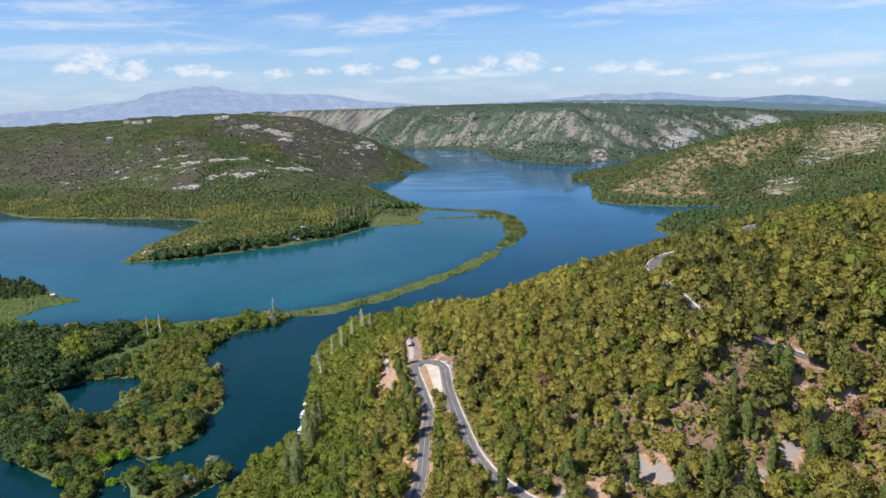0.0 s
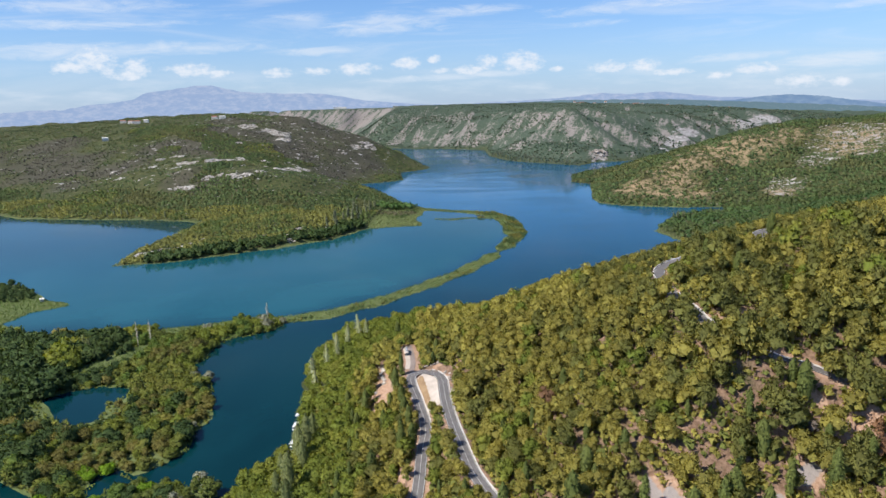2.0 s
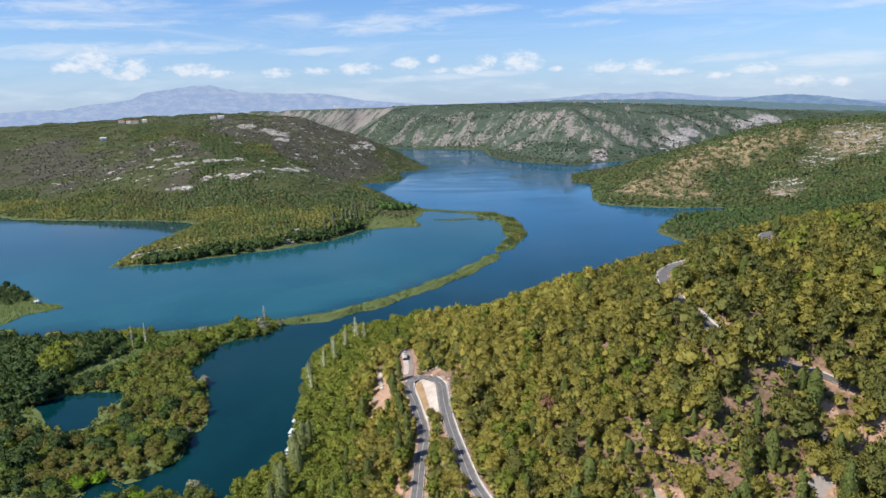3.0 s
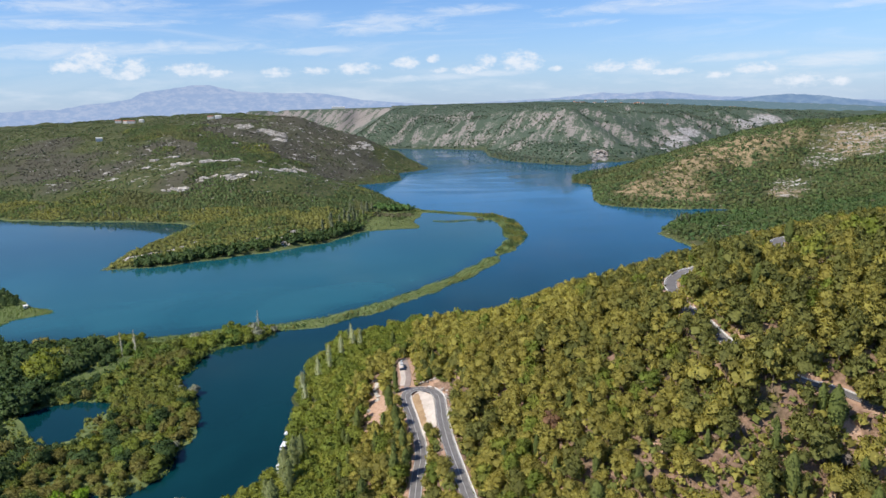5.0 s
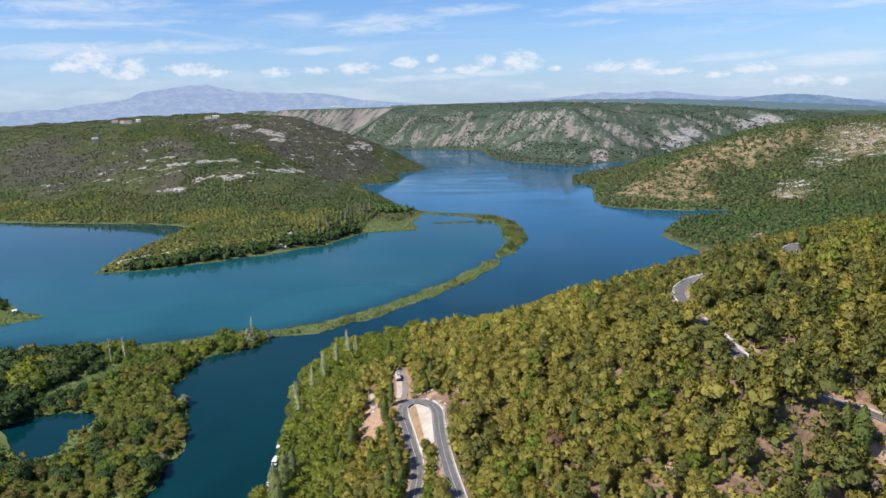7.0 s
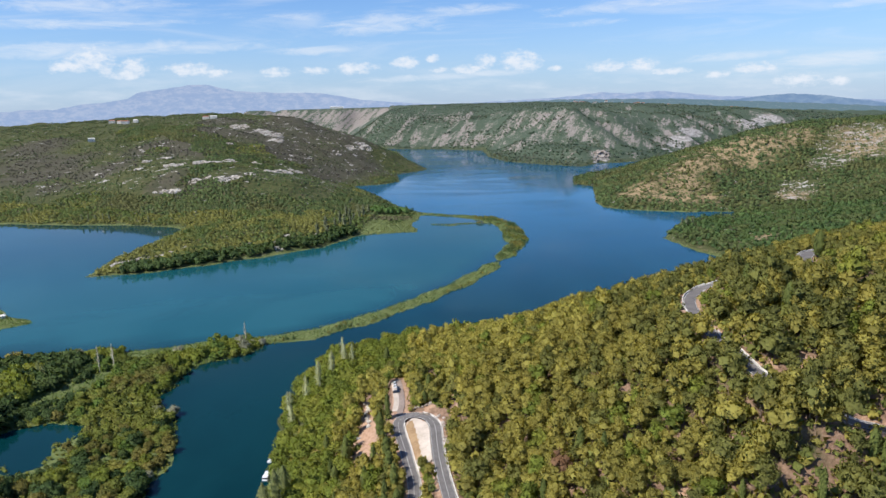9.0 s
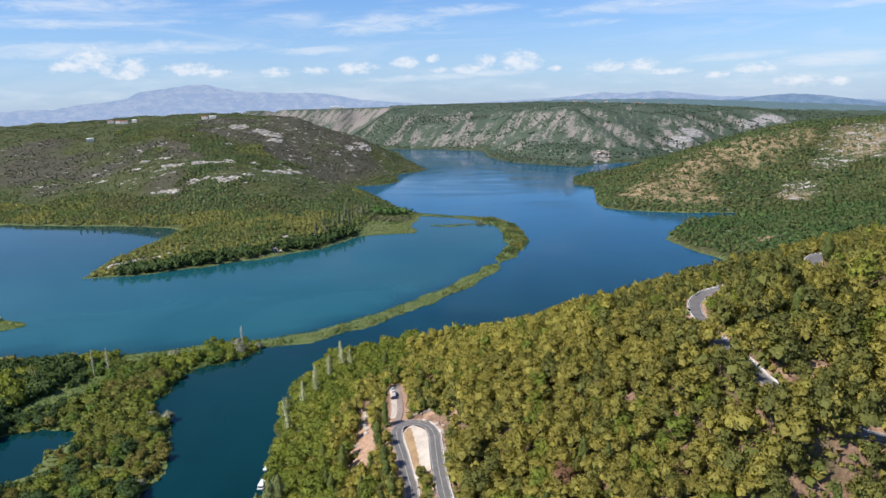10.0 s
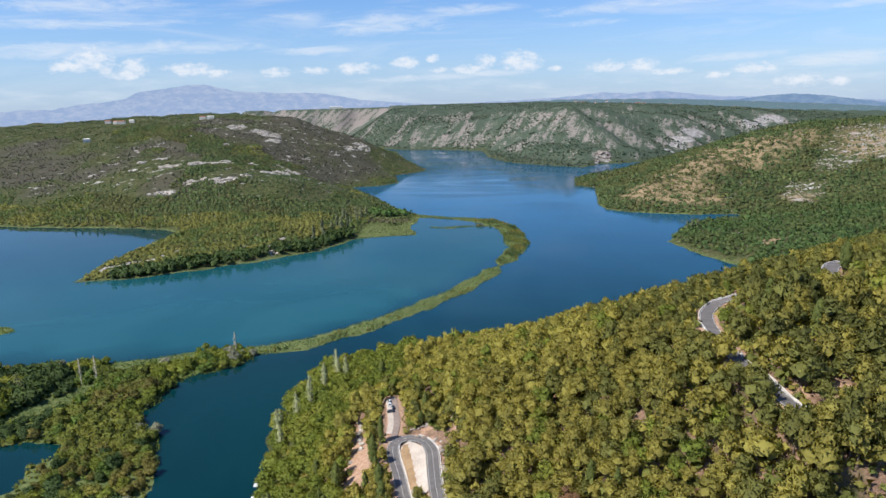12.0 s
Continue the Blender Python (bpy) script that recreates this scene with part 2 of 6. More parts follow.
def ground_material():
    m, k, skin = material("ground", 0.95, 0.1)
    p = k.place()
    fine, mid, wide = k.noise(0.6, 6, 0.7, p), k.noise(0.09, 5, 0.65, p), k.noise(0.012, 5, 0.6, p)
    earth = k.mix(k.step(fine, 0.35, 0.68), (0.085, 0.070, 0.044), (0.165, 0.130, 0.085))
    grass = k.mix(k.step(mid, 0.35, 0.65), (0.044, 0.056, 0.022), (0.088, 0.094, 0.036))
    colour = k.mix(k.step(k.math("ADD", mid, k.math("MULTIPLY", wide, 0.5)), 0.78, 1.0), grass, earth)
    burnt = k.mix(fine, (0.050, 0.048, 0.035), (0.102, 0.092, 0.066))
    burnt = k.mix(k.step(k.noise(0.16, 6, 0.75, p), 0.58, 0.68, 0.0, 0.7), burnt, (0.22, 0.20, 0.19))
    colour = k.mix(k.math("MULTIPLY", k.value("burnt"), k.step(mid, 0.25, 0.6, 0.55, 1.0)), colour, burnt)
    # gorge side greyed and blued in its colour to hold the haze of distance
    gorge = k.mix(k.step(mid, 0.3, 0.65), (0.048, 0.074, 0.050), (0.080, 0.102, 0.070))
    colour = k.mix(k.value("gorge"), colour, gorge)
    ochre = k.mix(fine, (0.28, 0.190, 0.105), (0.48, 0.355, 0.225))
    colour = k.mix(k.math("MULTIPLY", k.value("ochre"), k.step(k.noise(0.07, 6, 0.72, p), 0.40, 0.56)), colour, ochre)
    stone = k.mix(k.noise(0.25, 7, 0.75, k.stretched(p, 1, 1, 2.5)), (0.11, 0.105, 0.098), (0.50, 0.47, 0.435))
    lie = k.put("ShaderNodeMapping")
    k.feed(lie.inputs["Vector"], p)
    lie.vector_type = "TEXTURE"
    lie.inputs["Rotation"].default_value, lie.inputs["Scale"].default_value = (0, radians(-48), 0), (7.0, 7.0, 1.0)
    blotch = k.noise(0.05, 6, 0.62, k.stretched(p, 0.8, 1.5, 2.0))
    strata = k.noise(0.040, 6, 0.66, lie.outputs[0])
    speckle = k.noise(0.085, 7, 0.82, p)
    wall = k.math("ADD", k.math("MULTIPLY", strata, 0.48), k.math("MULTIPLY", speckle, 0.52))
    cover = k.math("MULTIPLY_ADD", k.mix(k.value("gorge"), blotch, wall), k.math("MULTIPLY_ADD", k.value("gorge"), 1.6, 3.4), k.math("MULTIPLY_ADD", k.value("gorge"), -0.8, -1.75))
    rocky = k.step(k.math("ADD", k.value("rock"), cover), 0.44, 0.58)
    stone = k.mix(k.value("gorge"), k.mix(k.value("ochre"), k.mix(0.35, stone, (0.56, 0.52, 0.475)), k.mix(0.6, stone, (0.33, 0.275, 0.24))), k.mix(1.0, stone, (0.80, 0.75, 0.73), "MULTIPLY"))
    colour = k.mix(rocky, colour, stone)
    colour = k.mix(k.step(k.math("ADD", k.value("scree"), k.math("MULTIPLY_ADD", blotch, 1.2, -0.6)), 0.45, 0.6), colour, k.mix(k.step(k.noise(0.10, 7, 0.75, p), 0.35, 0.65), (0.15, 0.14, 0.13), (0.43, 0.41, 0.39)))
    litter = k.mix(k.step(fine, 0.3, 0.7), (0.150, 0.092, 0.060), (0.31, 0.205, 0.145))
    dirt = k.mix(k.step(k.value("soil"), 0.7, 0.95), litter, k.mix(k.step(fine, 0.25, 0.75), (0.32, 0.185, 0.115), (0.54, 0.37, 0.265)))
    colour = k.mix(k.step(k.math("ADD", k.value("soil"), k.math("MULTIPLY_ADD", mid, 0.7, -0.35)), 0.35, 0.6), colour, dirt)
    gravel = k.mix(fine, (0.27, 0.235, 0.215), (0.39, 0.345, 0.32))
    colour = k.mix(k.step(k.math("ADD", k.value("gravel"), k.math("MULTIPLY_ADD", fine, 0.4, -0.2)), 0.4, 0.6), colour, gravel)
    meadow = k.mix(k.step(mid, 0.3, 0.7), (0.095, 0.128, 0.045), (0.160, 0.188, 0.072))
    colour = k.mix(k.value("meadow"), colour, meadow)
    k.feed(skin.inputs["Base Color"], colour)
    bumped(k, skin, k.math("ADD", fine, k.math("MULTIPLY", mid, 3.0)), 0.7, 0.8)
    return m


def water_material():
    m, k, skin = material("water", 0.12, 0.28)
    p = k.place()
    skin.inputs["IOR"].default_value = 1.33
    wide = k.noise(0.006, 4, 0.55, p, 1.0)
    clear_deep = k.mix(k.step(wide, 0.35, 0.65), (0.001, 0.024, 0.029), (0.002, 0.032, 0.038))
    # teal of the shallower lagoon, lightened to carry the clouds it reflects
    lagoon_teal = k.mix(k.step(wide, 0.35, 0.65), (0.008, 0.076, 0.092), (0.013, 0.090, 0.108))
    colour = k.mix(k.value("shallow_reflect"), clear_deep, lagoon_teal)
    # base colour of the farther water, bluer and lighter
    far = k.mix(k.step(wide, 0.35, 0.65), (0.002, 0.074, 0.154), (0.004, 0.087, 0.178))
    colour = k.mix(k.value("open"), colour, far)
    k.feed(skin.inputs["Base Color"], colour)
    chop = k.noise(0.35, 4, 0.6, k.stretched(p, 1, 2.2, 1))
    breeze = k.step(k.noise(0.004, 4, 0.6, k.stretched(p, 0.6, 1.6, 1), 1.5), 0.35, 0.62)
    breeze = k.math("MULTIPLY", breeze, k.math("MULTIPLY_ADD", k.value("calm"), -0.9, 1.0))
    k.feed(skin.inputs["Roughness"], k.math("MULTIPLY_ADD", breeze, 0.14, 0.045))
    bump = k.put("ShaderNodeBump")
    bump.inputs["Distance"].default_value = 0.12
    k.feed(bump.inputs["Strength"], k.math("MULTIPLY_ADD", breeze, 0.34, 0.04))
    k.feed(bump.inputs["Height"], chop)
    k.feed(skin.inputs["Normal"], bump.outputs[0])
    return m


def two_tone(name, a, b, scale, rough=0.85, shine=0.3, bump=0.2, depth=0.02):
    m, k, skin = material(name, rough, shine)
    p = k.place()
    grain = k.noise(scale, 6, 0.7, p)
    stain = k.noise(scale * 0.13, 4, 0.6, p)
    k.feed(skin.inputs["Base Color"], k.mix(k.step(k.math("ADD", k.math("MULTIPLY", grain, 0.5), k.math("MULTIPLY", stain, 0.5)), 0.38, 0.62), a, b))
    bumped(k, skin, grain, bump, depth)
    return m


M_GROUND, M_WATER = ground_material(), water_material()
M_ASPHALT = two_tone("asphalt", (0.125, 0.115, 0.112), (0.18, 0.168, 0.162), 2.0)
M_LANE = two_tone("worn_lane", (0.24, 0.185, 0.155), (0.34, 0.27, 0.23), 1.5)
M_PAINT = two_tone("road_paint", (0.50, 0.50, 0.48), (0.72, 0.71, 0.68), 3.0, 0.7)
M_WALL = two_tone("pale_stone", (0.58, 0.54, 0.49), (0.76, 0.72, 0.67), 1.5)
M_GRAVEL = two_tone("gravel", (0.44, 0.37, 0.30), (0.60, 0.515, 0.435), 1.2, bump=0.5)
M_STRAW = two_tone("straw", (0.26, 0.165, 0.085), (0.40, 0.27, 0.15), 1.0, bump=0.5)
M_ROCK = two_tone("limestone", (0.24, 0.21, 0.175), (0.60, 0.555, 0.49), 0.5, 0.95, 0.1, 0.8, 0.4)
M_CUT = two_tone("cut_rock", (0.22, 0.18, 0.15), (0.52, 0.455, 0.395), 0.6, 0.95, 0.1, 0.9, 0.3)
M_BOAT = two_tone("boat_white", (0.72, 0.73, 0.74), (0.82, 0.82, 0.82), 2.0, 0.35, 0.5, 0.05)
M_CAR_DARK = two_tone("car_dark", (0.012, 0.016, 0.03), (0.02, 0.026, 0.045), 3.0, 0.25, 0.6, 0.02)
M_CAR_LIGHT = two_tone("car_silver", (0.55, 0.56, 0.57), (0.65, 0.66, 0.67), 3.0, 0.3, 0.6, 0.02)
M_TYRE = two_tone("rubber", (0.015, 0.015, 0.015), (0.03, 0.03, 0.03), 6.0, 0.9)
M_PLASTER = two_tone("plaster", (0.62, 0.59, 0.53), (0.78, 0.75, 0.69), 0.8)
M_TILE = two_tone("roof_tile", (0.30, 0.12, 0.07), (0.44, 0.20, 0.12), 1.0)
M_GLASS = two_tone("window_glass", (0.03, 0.04, 0.05), (0.05, 0.06, 0.075), 1.0, 0.1, 0.6, 0.0)
M_PLANK = two_tone("grey_planks", (0.22, 0.20, 0.17), (0.36, 0.33, 0.29), 1.5)


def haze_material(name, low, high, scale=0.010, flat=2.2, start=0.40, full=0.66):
    """Glowing far mountains, with the day's haze painted into their colour."""
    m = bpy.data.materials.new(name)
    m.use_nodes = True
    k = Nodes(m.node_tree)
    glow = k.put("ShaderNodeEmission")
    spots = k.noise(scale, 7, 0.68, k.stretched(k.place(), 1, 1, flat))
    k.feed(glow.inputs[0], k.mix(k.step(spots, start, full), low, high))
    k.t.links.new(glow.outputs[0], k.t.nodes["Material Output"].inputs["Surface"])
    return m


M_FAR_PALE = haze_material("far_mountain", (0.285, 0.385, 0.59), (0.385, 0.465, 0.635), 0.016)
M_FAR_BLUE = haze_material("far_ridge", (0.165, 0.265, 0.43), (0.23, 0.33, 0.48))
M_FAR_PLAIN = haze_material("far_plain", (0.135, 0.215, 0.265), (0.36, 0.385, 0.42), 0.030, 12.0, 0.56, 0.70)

# ---- lie of the land: shorelines in plan, heights of the hills ----
HILL_SHORE = [(-1400, 1450), (-935, 1348), (-834, 1263), (-692, 1229), (-574, 1211), (-477, 1184), (-435, 1154), (-437, 1079), (-445, 1006), (-452, 941),
              (-439, 849), (-417, 846), (-381, 852), (-341, 870), (-307, 887), (-273, 908), (-238, 930), (-201, 957), (-162, 986), (-133, 1037), (-122, 1065),
              (-79, 1069), (-30, 1078), (-45, 1141), (-32, 1201), (-34, 1269), (-70, 1320), (-118, 1456), (-188, 1625), (-220, 1679), (-137, 1710), (-97, 1753),
              (-117, 1951), (-70, 1989), (-26, 2067), (-91, 2313), (-130, 2582), (-171, 2880)]
HILL_REST = [(-320, 3150), (-700, 3500), (-1500, 4200), (-3200, 5400), (-7000, 5400), (-7000, 1700)]
GORGE_SHORE = [(-175, 2992), (2, 2922), (196, 2777), (187, 2474), (235, 2236), (335, 2120), (411, 2038), (433, 2012), (522, 2126), (574, 2110), (683, 2163), (846, 2355)]
GORGE_REST = [(1200, 2600), (2000, 2800), (7000, 3200), (7000, 7000), (-7000, 7000), (-3200, 5700), (-1600, 4500), (-800, 3750), (-420, 3330)]
EAST_SHORE = [(1200, 2350), (754, 2096), (635, 2011), (509, 1868), (418, 1828), (349, 1728), (325, 1606), (364, 1562), (313, 1330), (313, 1267), (347, 1225), (442, 1187),
              (516, 1180), (528, 1152), (479, 1149), (419, 1127), (384, 1083), (326, 981), (333, 937), (347, 878), (365, 838)]
PINE_SHORE = [(300, 750), (200, 690), (60, 640), (-20, 610), (-76, 579), (-96, 549), (-101, 506), (-104, 463), (-98, 423), (-89, 374), (-94, 361), (-107, 340), (-117, 318), (-119, 302),
              (-125, 250), (-140, 100), (-200, -200)]
EAST_REST = [(-400, -800), (-400, -7000), (7000, -7000), (7000, 2900), (2000, 2500)]
MARSH_SHORE = [(-149, 584), (-172, 567), (-193, 550), (-199, 516), (-198, 491), (-176, 462), (-162, 436), (-156, 413), (-157, 389), (-158, 367), (-164, 350), (-174, 341),
               (-195, 348), (-197, 328), (-188, 305), (-182, 250), (-230, 250), (-203, 309), (-223, 323), (-247, 336), (-273, 356), (-330, 385), (-420, 400)]
MARSH_NORTH = [(-7000, 300), (-7000, 1000), (-1000, 880), (-564, 791), (-501, 759), (-435, 694), (-410, 684), (-395, 675), (-424, 650), (-430, 616), (-405, 586), (-363, 570), (-345, 584),
               (-292, 588), (-251, 593), (-216, 603), (-196, 612), (-169, 617)]
ISLE = [(-183, 330), (-165, 335), (-143, 325), (-126, 325), (-122, 318), (-132, 308), (-139, 303), (-170, 304)]
POND = [(-288, 444), (-276, 457), (-232, 463), (-228, 450), (-238, 431), (-231, 409), (-241, 403), (-272, 420)]
BEHIND = [(-7000, 200), (-700, 150), (-500, -300), (-700, -7000), (-7000, -7000)]
BANK = [(-190, 606), (-161, 604), (-140, 611), (-114, 621), (-78, 645), (-46, 681), (-12, 719), (27, 775), (63, 836), (91, 905), (113, 968), (118, 1031), (113, 1112), (90, 1176), (30, 1216),
        (-13, 1238), (-47, 1250)]
BANK_SPUR = [(100, 1130), (58, 1137), (18, 1131), (-5, 1136)]

PINE_HILL = [(-14, 397, 37), (-40, 400, 27), (116, 303, 101), (137, 390, 102), (68, 451, 69), (42, 494, 42), (65, 302, 74), (19, 509, 28), (36, 353, 68), (60, 335, 70),
             (81, 311, 84), (82, 367, 86), (127, 390, 98), (157, 321, 114), (195, 343, 122), (187, 312, 112), (131, 270, 99), (32, 328, 52), (50, 274, 62), (72, 271, 73),
             (94, 272, 77), (107, 253, 80), (109, 242, 70), (82, 237, 64), (147, 269, 91), (20, 297, 42)]
PINE_FOOT = [(-29, 377, 31), (-45, 368, 16), (-67, 429, 14), (-90, 447, 8), (-65, 385, 11), (-24, 494, 17), (-50, 498, 13), (155, 372, 117), (131, 228, 60), (107, 221, 53), (79, 232, 50),
             (56, 230, 52), (156, 234, 63), (-101, 311, 4), (0, 150, 20), (100, 130, 30), (-60, 220, 8), (230, 200, 80), (276, 400, 128), (380, 300, 142), (330, 560, 90), (250, 520, 90), (600, 300, 160),
             (-50, 0, 10), (300, -300, 80)]
EAST_HILL = [(402, 978, 3), (458, 934, 16), (450, 780, 40), (620, 800, 70), (693, 1298, 22), (865, 1440, 71), (912, 1482, 93), (728, 1546, 107), (435, 1362, 42), (582, 1445, 80), (396, 1307, 12),
             (645, 1438, 42), (747, 1407, 60), (900, 1650, 133), (1200, 1760, 136), (530, 1490, 56), (620, 1700, 62), (800, 1900, 70), (1200, 2100, 100), (700, 1130, 20), (900, 1100, 70), (1300, 1300, 120),
             (2500, 1800, 140), (2500, 500, 150)]
WEST_HILL = [(-224, 952, 9), (-334, 1041, 15), (-507, 1247, 7), (-131, 1137, 14), (-242, 1322, 30), (-390, 1342, 66), (-289, 1348, 62), (-542, 1419, 84), (-556, 1379, 45), (-688, 1411, 42), (-830, 1400, 32),
             (-1179, 1959, 122), (-960, 1889, 122), (-1402, 3048, 152), (-640, 1901, 148), (-629, 2534, 160), (-449, 2200, 166), (-368, 2150, 131), (-315, 2150, 117), (-237, 2100, 101), (-150, 2100, 60), (-776, 2900, 170), (-80, 1110, 1), (-70, 1180, 1), (-350, 2750, 55), (-520, 2750, 115), (-1800, 1900, 130),
             (-2600, 2600, 150), (-1500, 2500, 150)]
GORGE = [(-215, 3300, 150), (192, 3250, 154), (330, 2800, 155), (513, 2600, 152), (535, 2156, 34), (500, 2100, 16), (775, 2700, 110), (775, 2969, 140), (1000, 2800, 140), (951, 2493, 54), (1500, 3100, 130), (0, 4900, 152),
         (-1000, 4900, 150), (1000, 4800, 135), (2200, 4400, 100), (3200, 3900, 80), (-700, 4300, 160), (-1500, 5000, 160), (-330, 3480, 150), (-680, 3900, 155), (-1100, 4300, 158), (-1500, 4680, 158), (-3000, 4000, 150)]


ROAD = [(60, 208, 45), (44, 217, 44.3), (31.5, 228.3, 44), (25.5, 236.3, 44), (20.4, 244.5, 43.6), (16.5, 253, 43.3), (11.8, 267.8, 43), (9.2, 282, 42.5), (6.6, 298, 42), (3.3, 319, 41.5), (0.8, 341.3, 41),
        (-0.3, 358.5, 40.5), (-1.2, 371.3, 40), (-5, 380.8, 39.5), (-11.5, 385.1, 39), (-17.8, 383.7, 38.5), (-20.2, 378.5, 38), (-19.2, 370.3, 37), (-16.2, 357.5, 36), (-13.4, 343.4, 35),
        (-11.1, 332.6, 34), (-10.3, 320.7, 33), (-11.3, 310.2, 32), (-12, 300.1, 31), (-14, 270, 27), (-22, 225, 22)]
LANE = [(-20.2, 386.5, 38.6), (-19.6, 401, 38.5), (-21.5, 419.7, 37.5), (-23.8, 437, 36.3)]
HIGH_ROAD = [(165, 384, 110), (152, 390, 106.5), (143.7, 390.5, 104.5), (140.5, 391, 103.5), (135.5, 388.5, 102), (128.1, 378, 102), (122.7, 363.8, 102.8), (120.6, 353.3, 103), (119.7, 347.9, 103),
             (117.8, 329.5, 102.7), (116.8, 321.5, 102.4), (117.8, 315.1, 102.6), (118.3, 304.3, 102.1), (118.8, 298.9, 101.2), (120.5, 291, 99.8), (128, 275, 96.5), (139, 266.8, 93.3), (150.7, 267, 89.5),
             (158, 263.9, 87.1), (166.6, 258.9, 84.2), (180, 249, 79)]
LOOKOUT_ROAD = [(178.2, 366, 120.5), (186, 382, 120.2), (194, 391, 120.2), (201.2, 391, 120.6), (203, 384, 121), (210, 372, 122)]
# bare clearings in the pines: place and half width
CLEARINGS = [(84, 230, 5), (77, 235, 4), (90, 224, 4), (135, 230, 5), (112, 219, 5), (121, 222, 4), (44, 228, 5), (59, 226, 6), (101, 300, 4), (139, 297, 5), (145, 271, 7), (156, 267, 6.5),
             (165, 262, 6), (-35, 375, 10), (-40, 389, 7), (-41, 366, 5), (-43, 417, 5), (-41, 404, 6), (-39, 397, 6), (-41, 431, 4), (-21.5, 293, 4), (-22.5, 284, 4), (5, 391, 4), (8, 386, 4), (9, 374, 3.5), (-4, 395, 4)]
CLEARINGS += [(150, 252, 4), (128, 300, 4), (96, 229, 5), (84, 259, 4), (47, 256, 4), (35, 238, 4), (51, 228, 4), (199, 363, 5), (192, 354, 5), (186, 344, 5), (208, 335, 4),
              (86, 226, 5.6), (79, 232, 4.4), (70, 228, 3.5), (133, 229, 5.8), (138, 231, 4.8), (111, 219, 4), (156, 243, 6.5), (166, 243, 6), (153, 247, 4), (83, 261, 4), (97, 231, 4.5), (53, 250, 3)]
GRAVELLED = CLEARINGS[:7] + [(86, 226, 5.6), (79, 232, 4.4), (70, 228, 3.5), (133, 229, 5.8), (138, 231, 4.8), (111, 219, 4)]
PIT = [(-43, 430), (-41, 410), (-37, 394), (-37, 380), (-40, 366)]


def closed(points):
    return np.array(points + points[:1], float)


def edge_distance(line, px, py):
    """How far each place lies from a line of points."""
    best = np.full(px.shape, 1e12)
    for (ax, ay), (bx, by) in zip(line[:-1], line[1:]):
        dx, dy = bx - ax, by - ay
        k = np.clip(((px - ax) * dx + (py - ay) * dy) / (dx * dx + dy * dy + 1e-9), 0, 1)
        best = np.minimum(best, (px - ax - k * dx) ** 2 + (py - ay - k * dy) ** 2)
    return np.sqrt(best)


def inside(line, px, py):
    odd = np.zeros(px.shape, bool)
    for (ax, ay), (bx, by) in zip(line[:-1], line[1:]):
        cross = (ay > py) != (by > py)
        odd ^= cross & (px < (bx - ax) * (py - ay) / (by - ay if by != ay else 1e-9) + ax)
    return odd


def signed(line, px, py):
    return np.where(inside(line, px, py), 1, -1) * edge_distance(line, px, py)


def ripple(px, py, scale, seed=0.0):
    """Cheap smooth unevenness between about -1 and 1."""
    a, b = px / scale + seed * 1.7, py / scale - seed * 2.3
    return (np.sin(a * 1.9 + 1.3 * np.sin(b * 1.1 + seed)) + np.sin(b * 2.3 + 1.7 * np.sin(a * 0.9 - seed)) + np.sin((a + b) * 1.3 + np.sin((a - b) * 1.7))) / 3


SHAPES = {"hill": closed(HILL_SHORE + HILL_REST), "gorge": closed(GORGE_SHORE + GORGE_REST), "east": closed(EAST_SHORE + PINE_SHORE + EAST_REST),
          "marsh": closed(MARSH_SHORE + MARSH_NORTH), "isle": closed(ISLE), "behind": closed(BEHIND)}
POND_LINE, BANK_LINE, SPUR_LINE = closed(POND), np.array(BANK, float), np.array(BANK_SPUR, float)


def bank_side(px, py):
    wide = 12.5 + 2.5 * ripple(px, py, 22, 3) + np.where(py > 980, 4 * (px > 60), 0)
    wide = wide - 8.5 * np.exp(-((px - 78) ** 2 + (py - 868) ** 2) / 22 ** 2) + 1.5 * np.exp(-((px - 122) ** 2 + (py - 1000) ** 2) / 70 ** 2)
    return np.maximum(wide - edge_distance(BANK_LINE, px, py), 6 - edge_distance(SPUR_LINE, px, py))


def shore(px, py):
    """Metres from the waterline, above nought on land."""
    wx, wy = px + 3 * ripple(px, py, 14, 1), py + 5 * ripple(px, py, 19, 2)
    best = bank_side(wx, wy)
    for name, line in SHAPES.items():
        side = signed(line, wx, wy)
        if name == "marsh":
            side = np.minimum(side, -signed(POND_LINE, wx, wy))
        best = np.maximum(best, side)
    return best


def spaced(points, step):
    out = []
    for (ax, ay), (bx, by) in zip(points[:-1], points[1:]):
        n = max(1, int(math.hypot(bx - ax, by - ay) / step))
        out += [(ax + (bx - ax) * i / n, ay + (by - ay) * i / n, 0.8) for i in range(n)]
    return out


def curve(points, step=2.0):
    """A smooth line through the points, in even short steps."""
    p = np.array(points, float)
    p = np.vstack([2 * p[0] - p[1], p, 2 * p[-1] - p[-2]])
    out = []
    for a, b, c, d in zip(p[:-3], p[1:-2], p[2:-1], p[3:]):
        n = max(2, int(np.linalg.norm(c - b) / step))
        for i in range(n):
            t = i / n
            out.append(0.5 * (2 * b + (c - a) * t + (2 * a - 5 * b + 4 * c - d) * t * t + (3 * b - a - 3 * c + d) * t ** 3))
    return np.array(out + [p[-2]])


ROADS = [(curve(ROAD), 2.8), (curve(LANE), 1.8), (curve(HIGH_ROAD), 3.0), (curve(LOOKOUT_ROAD), 3.2)]


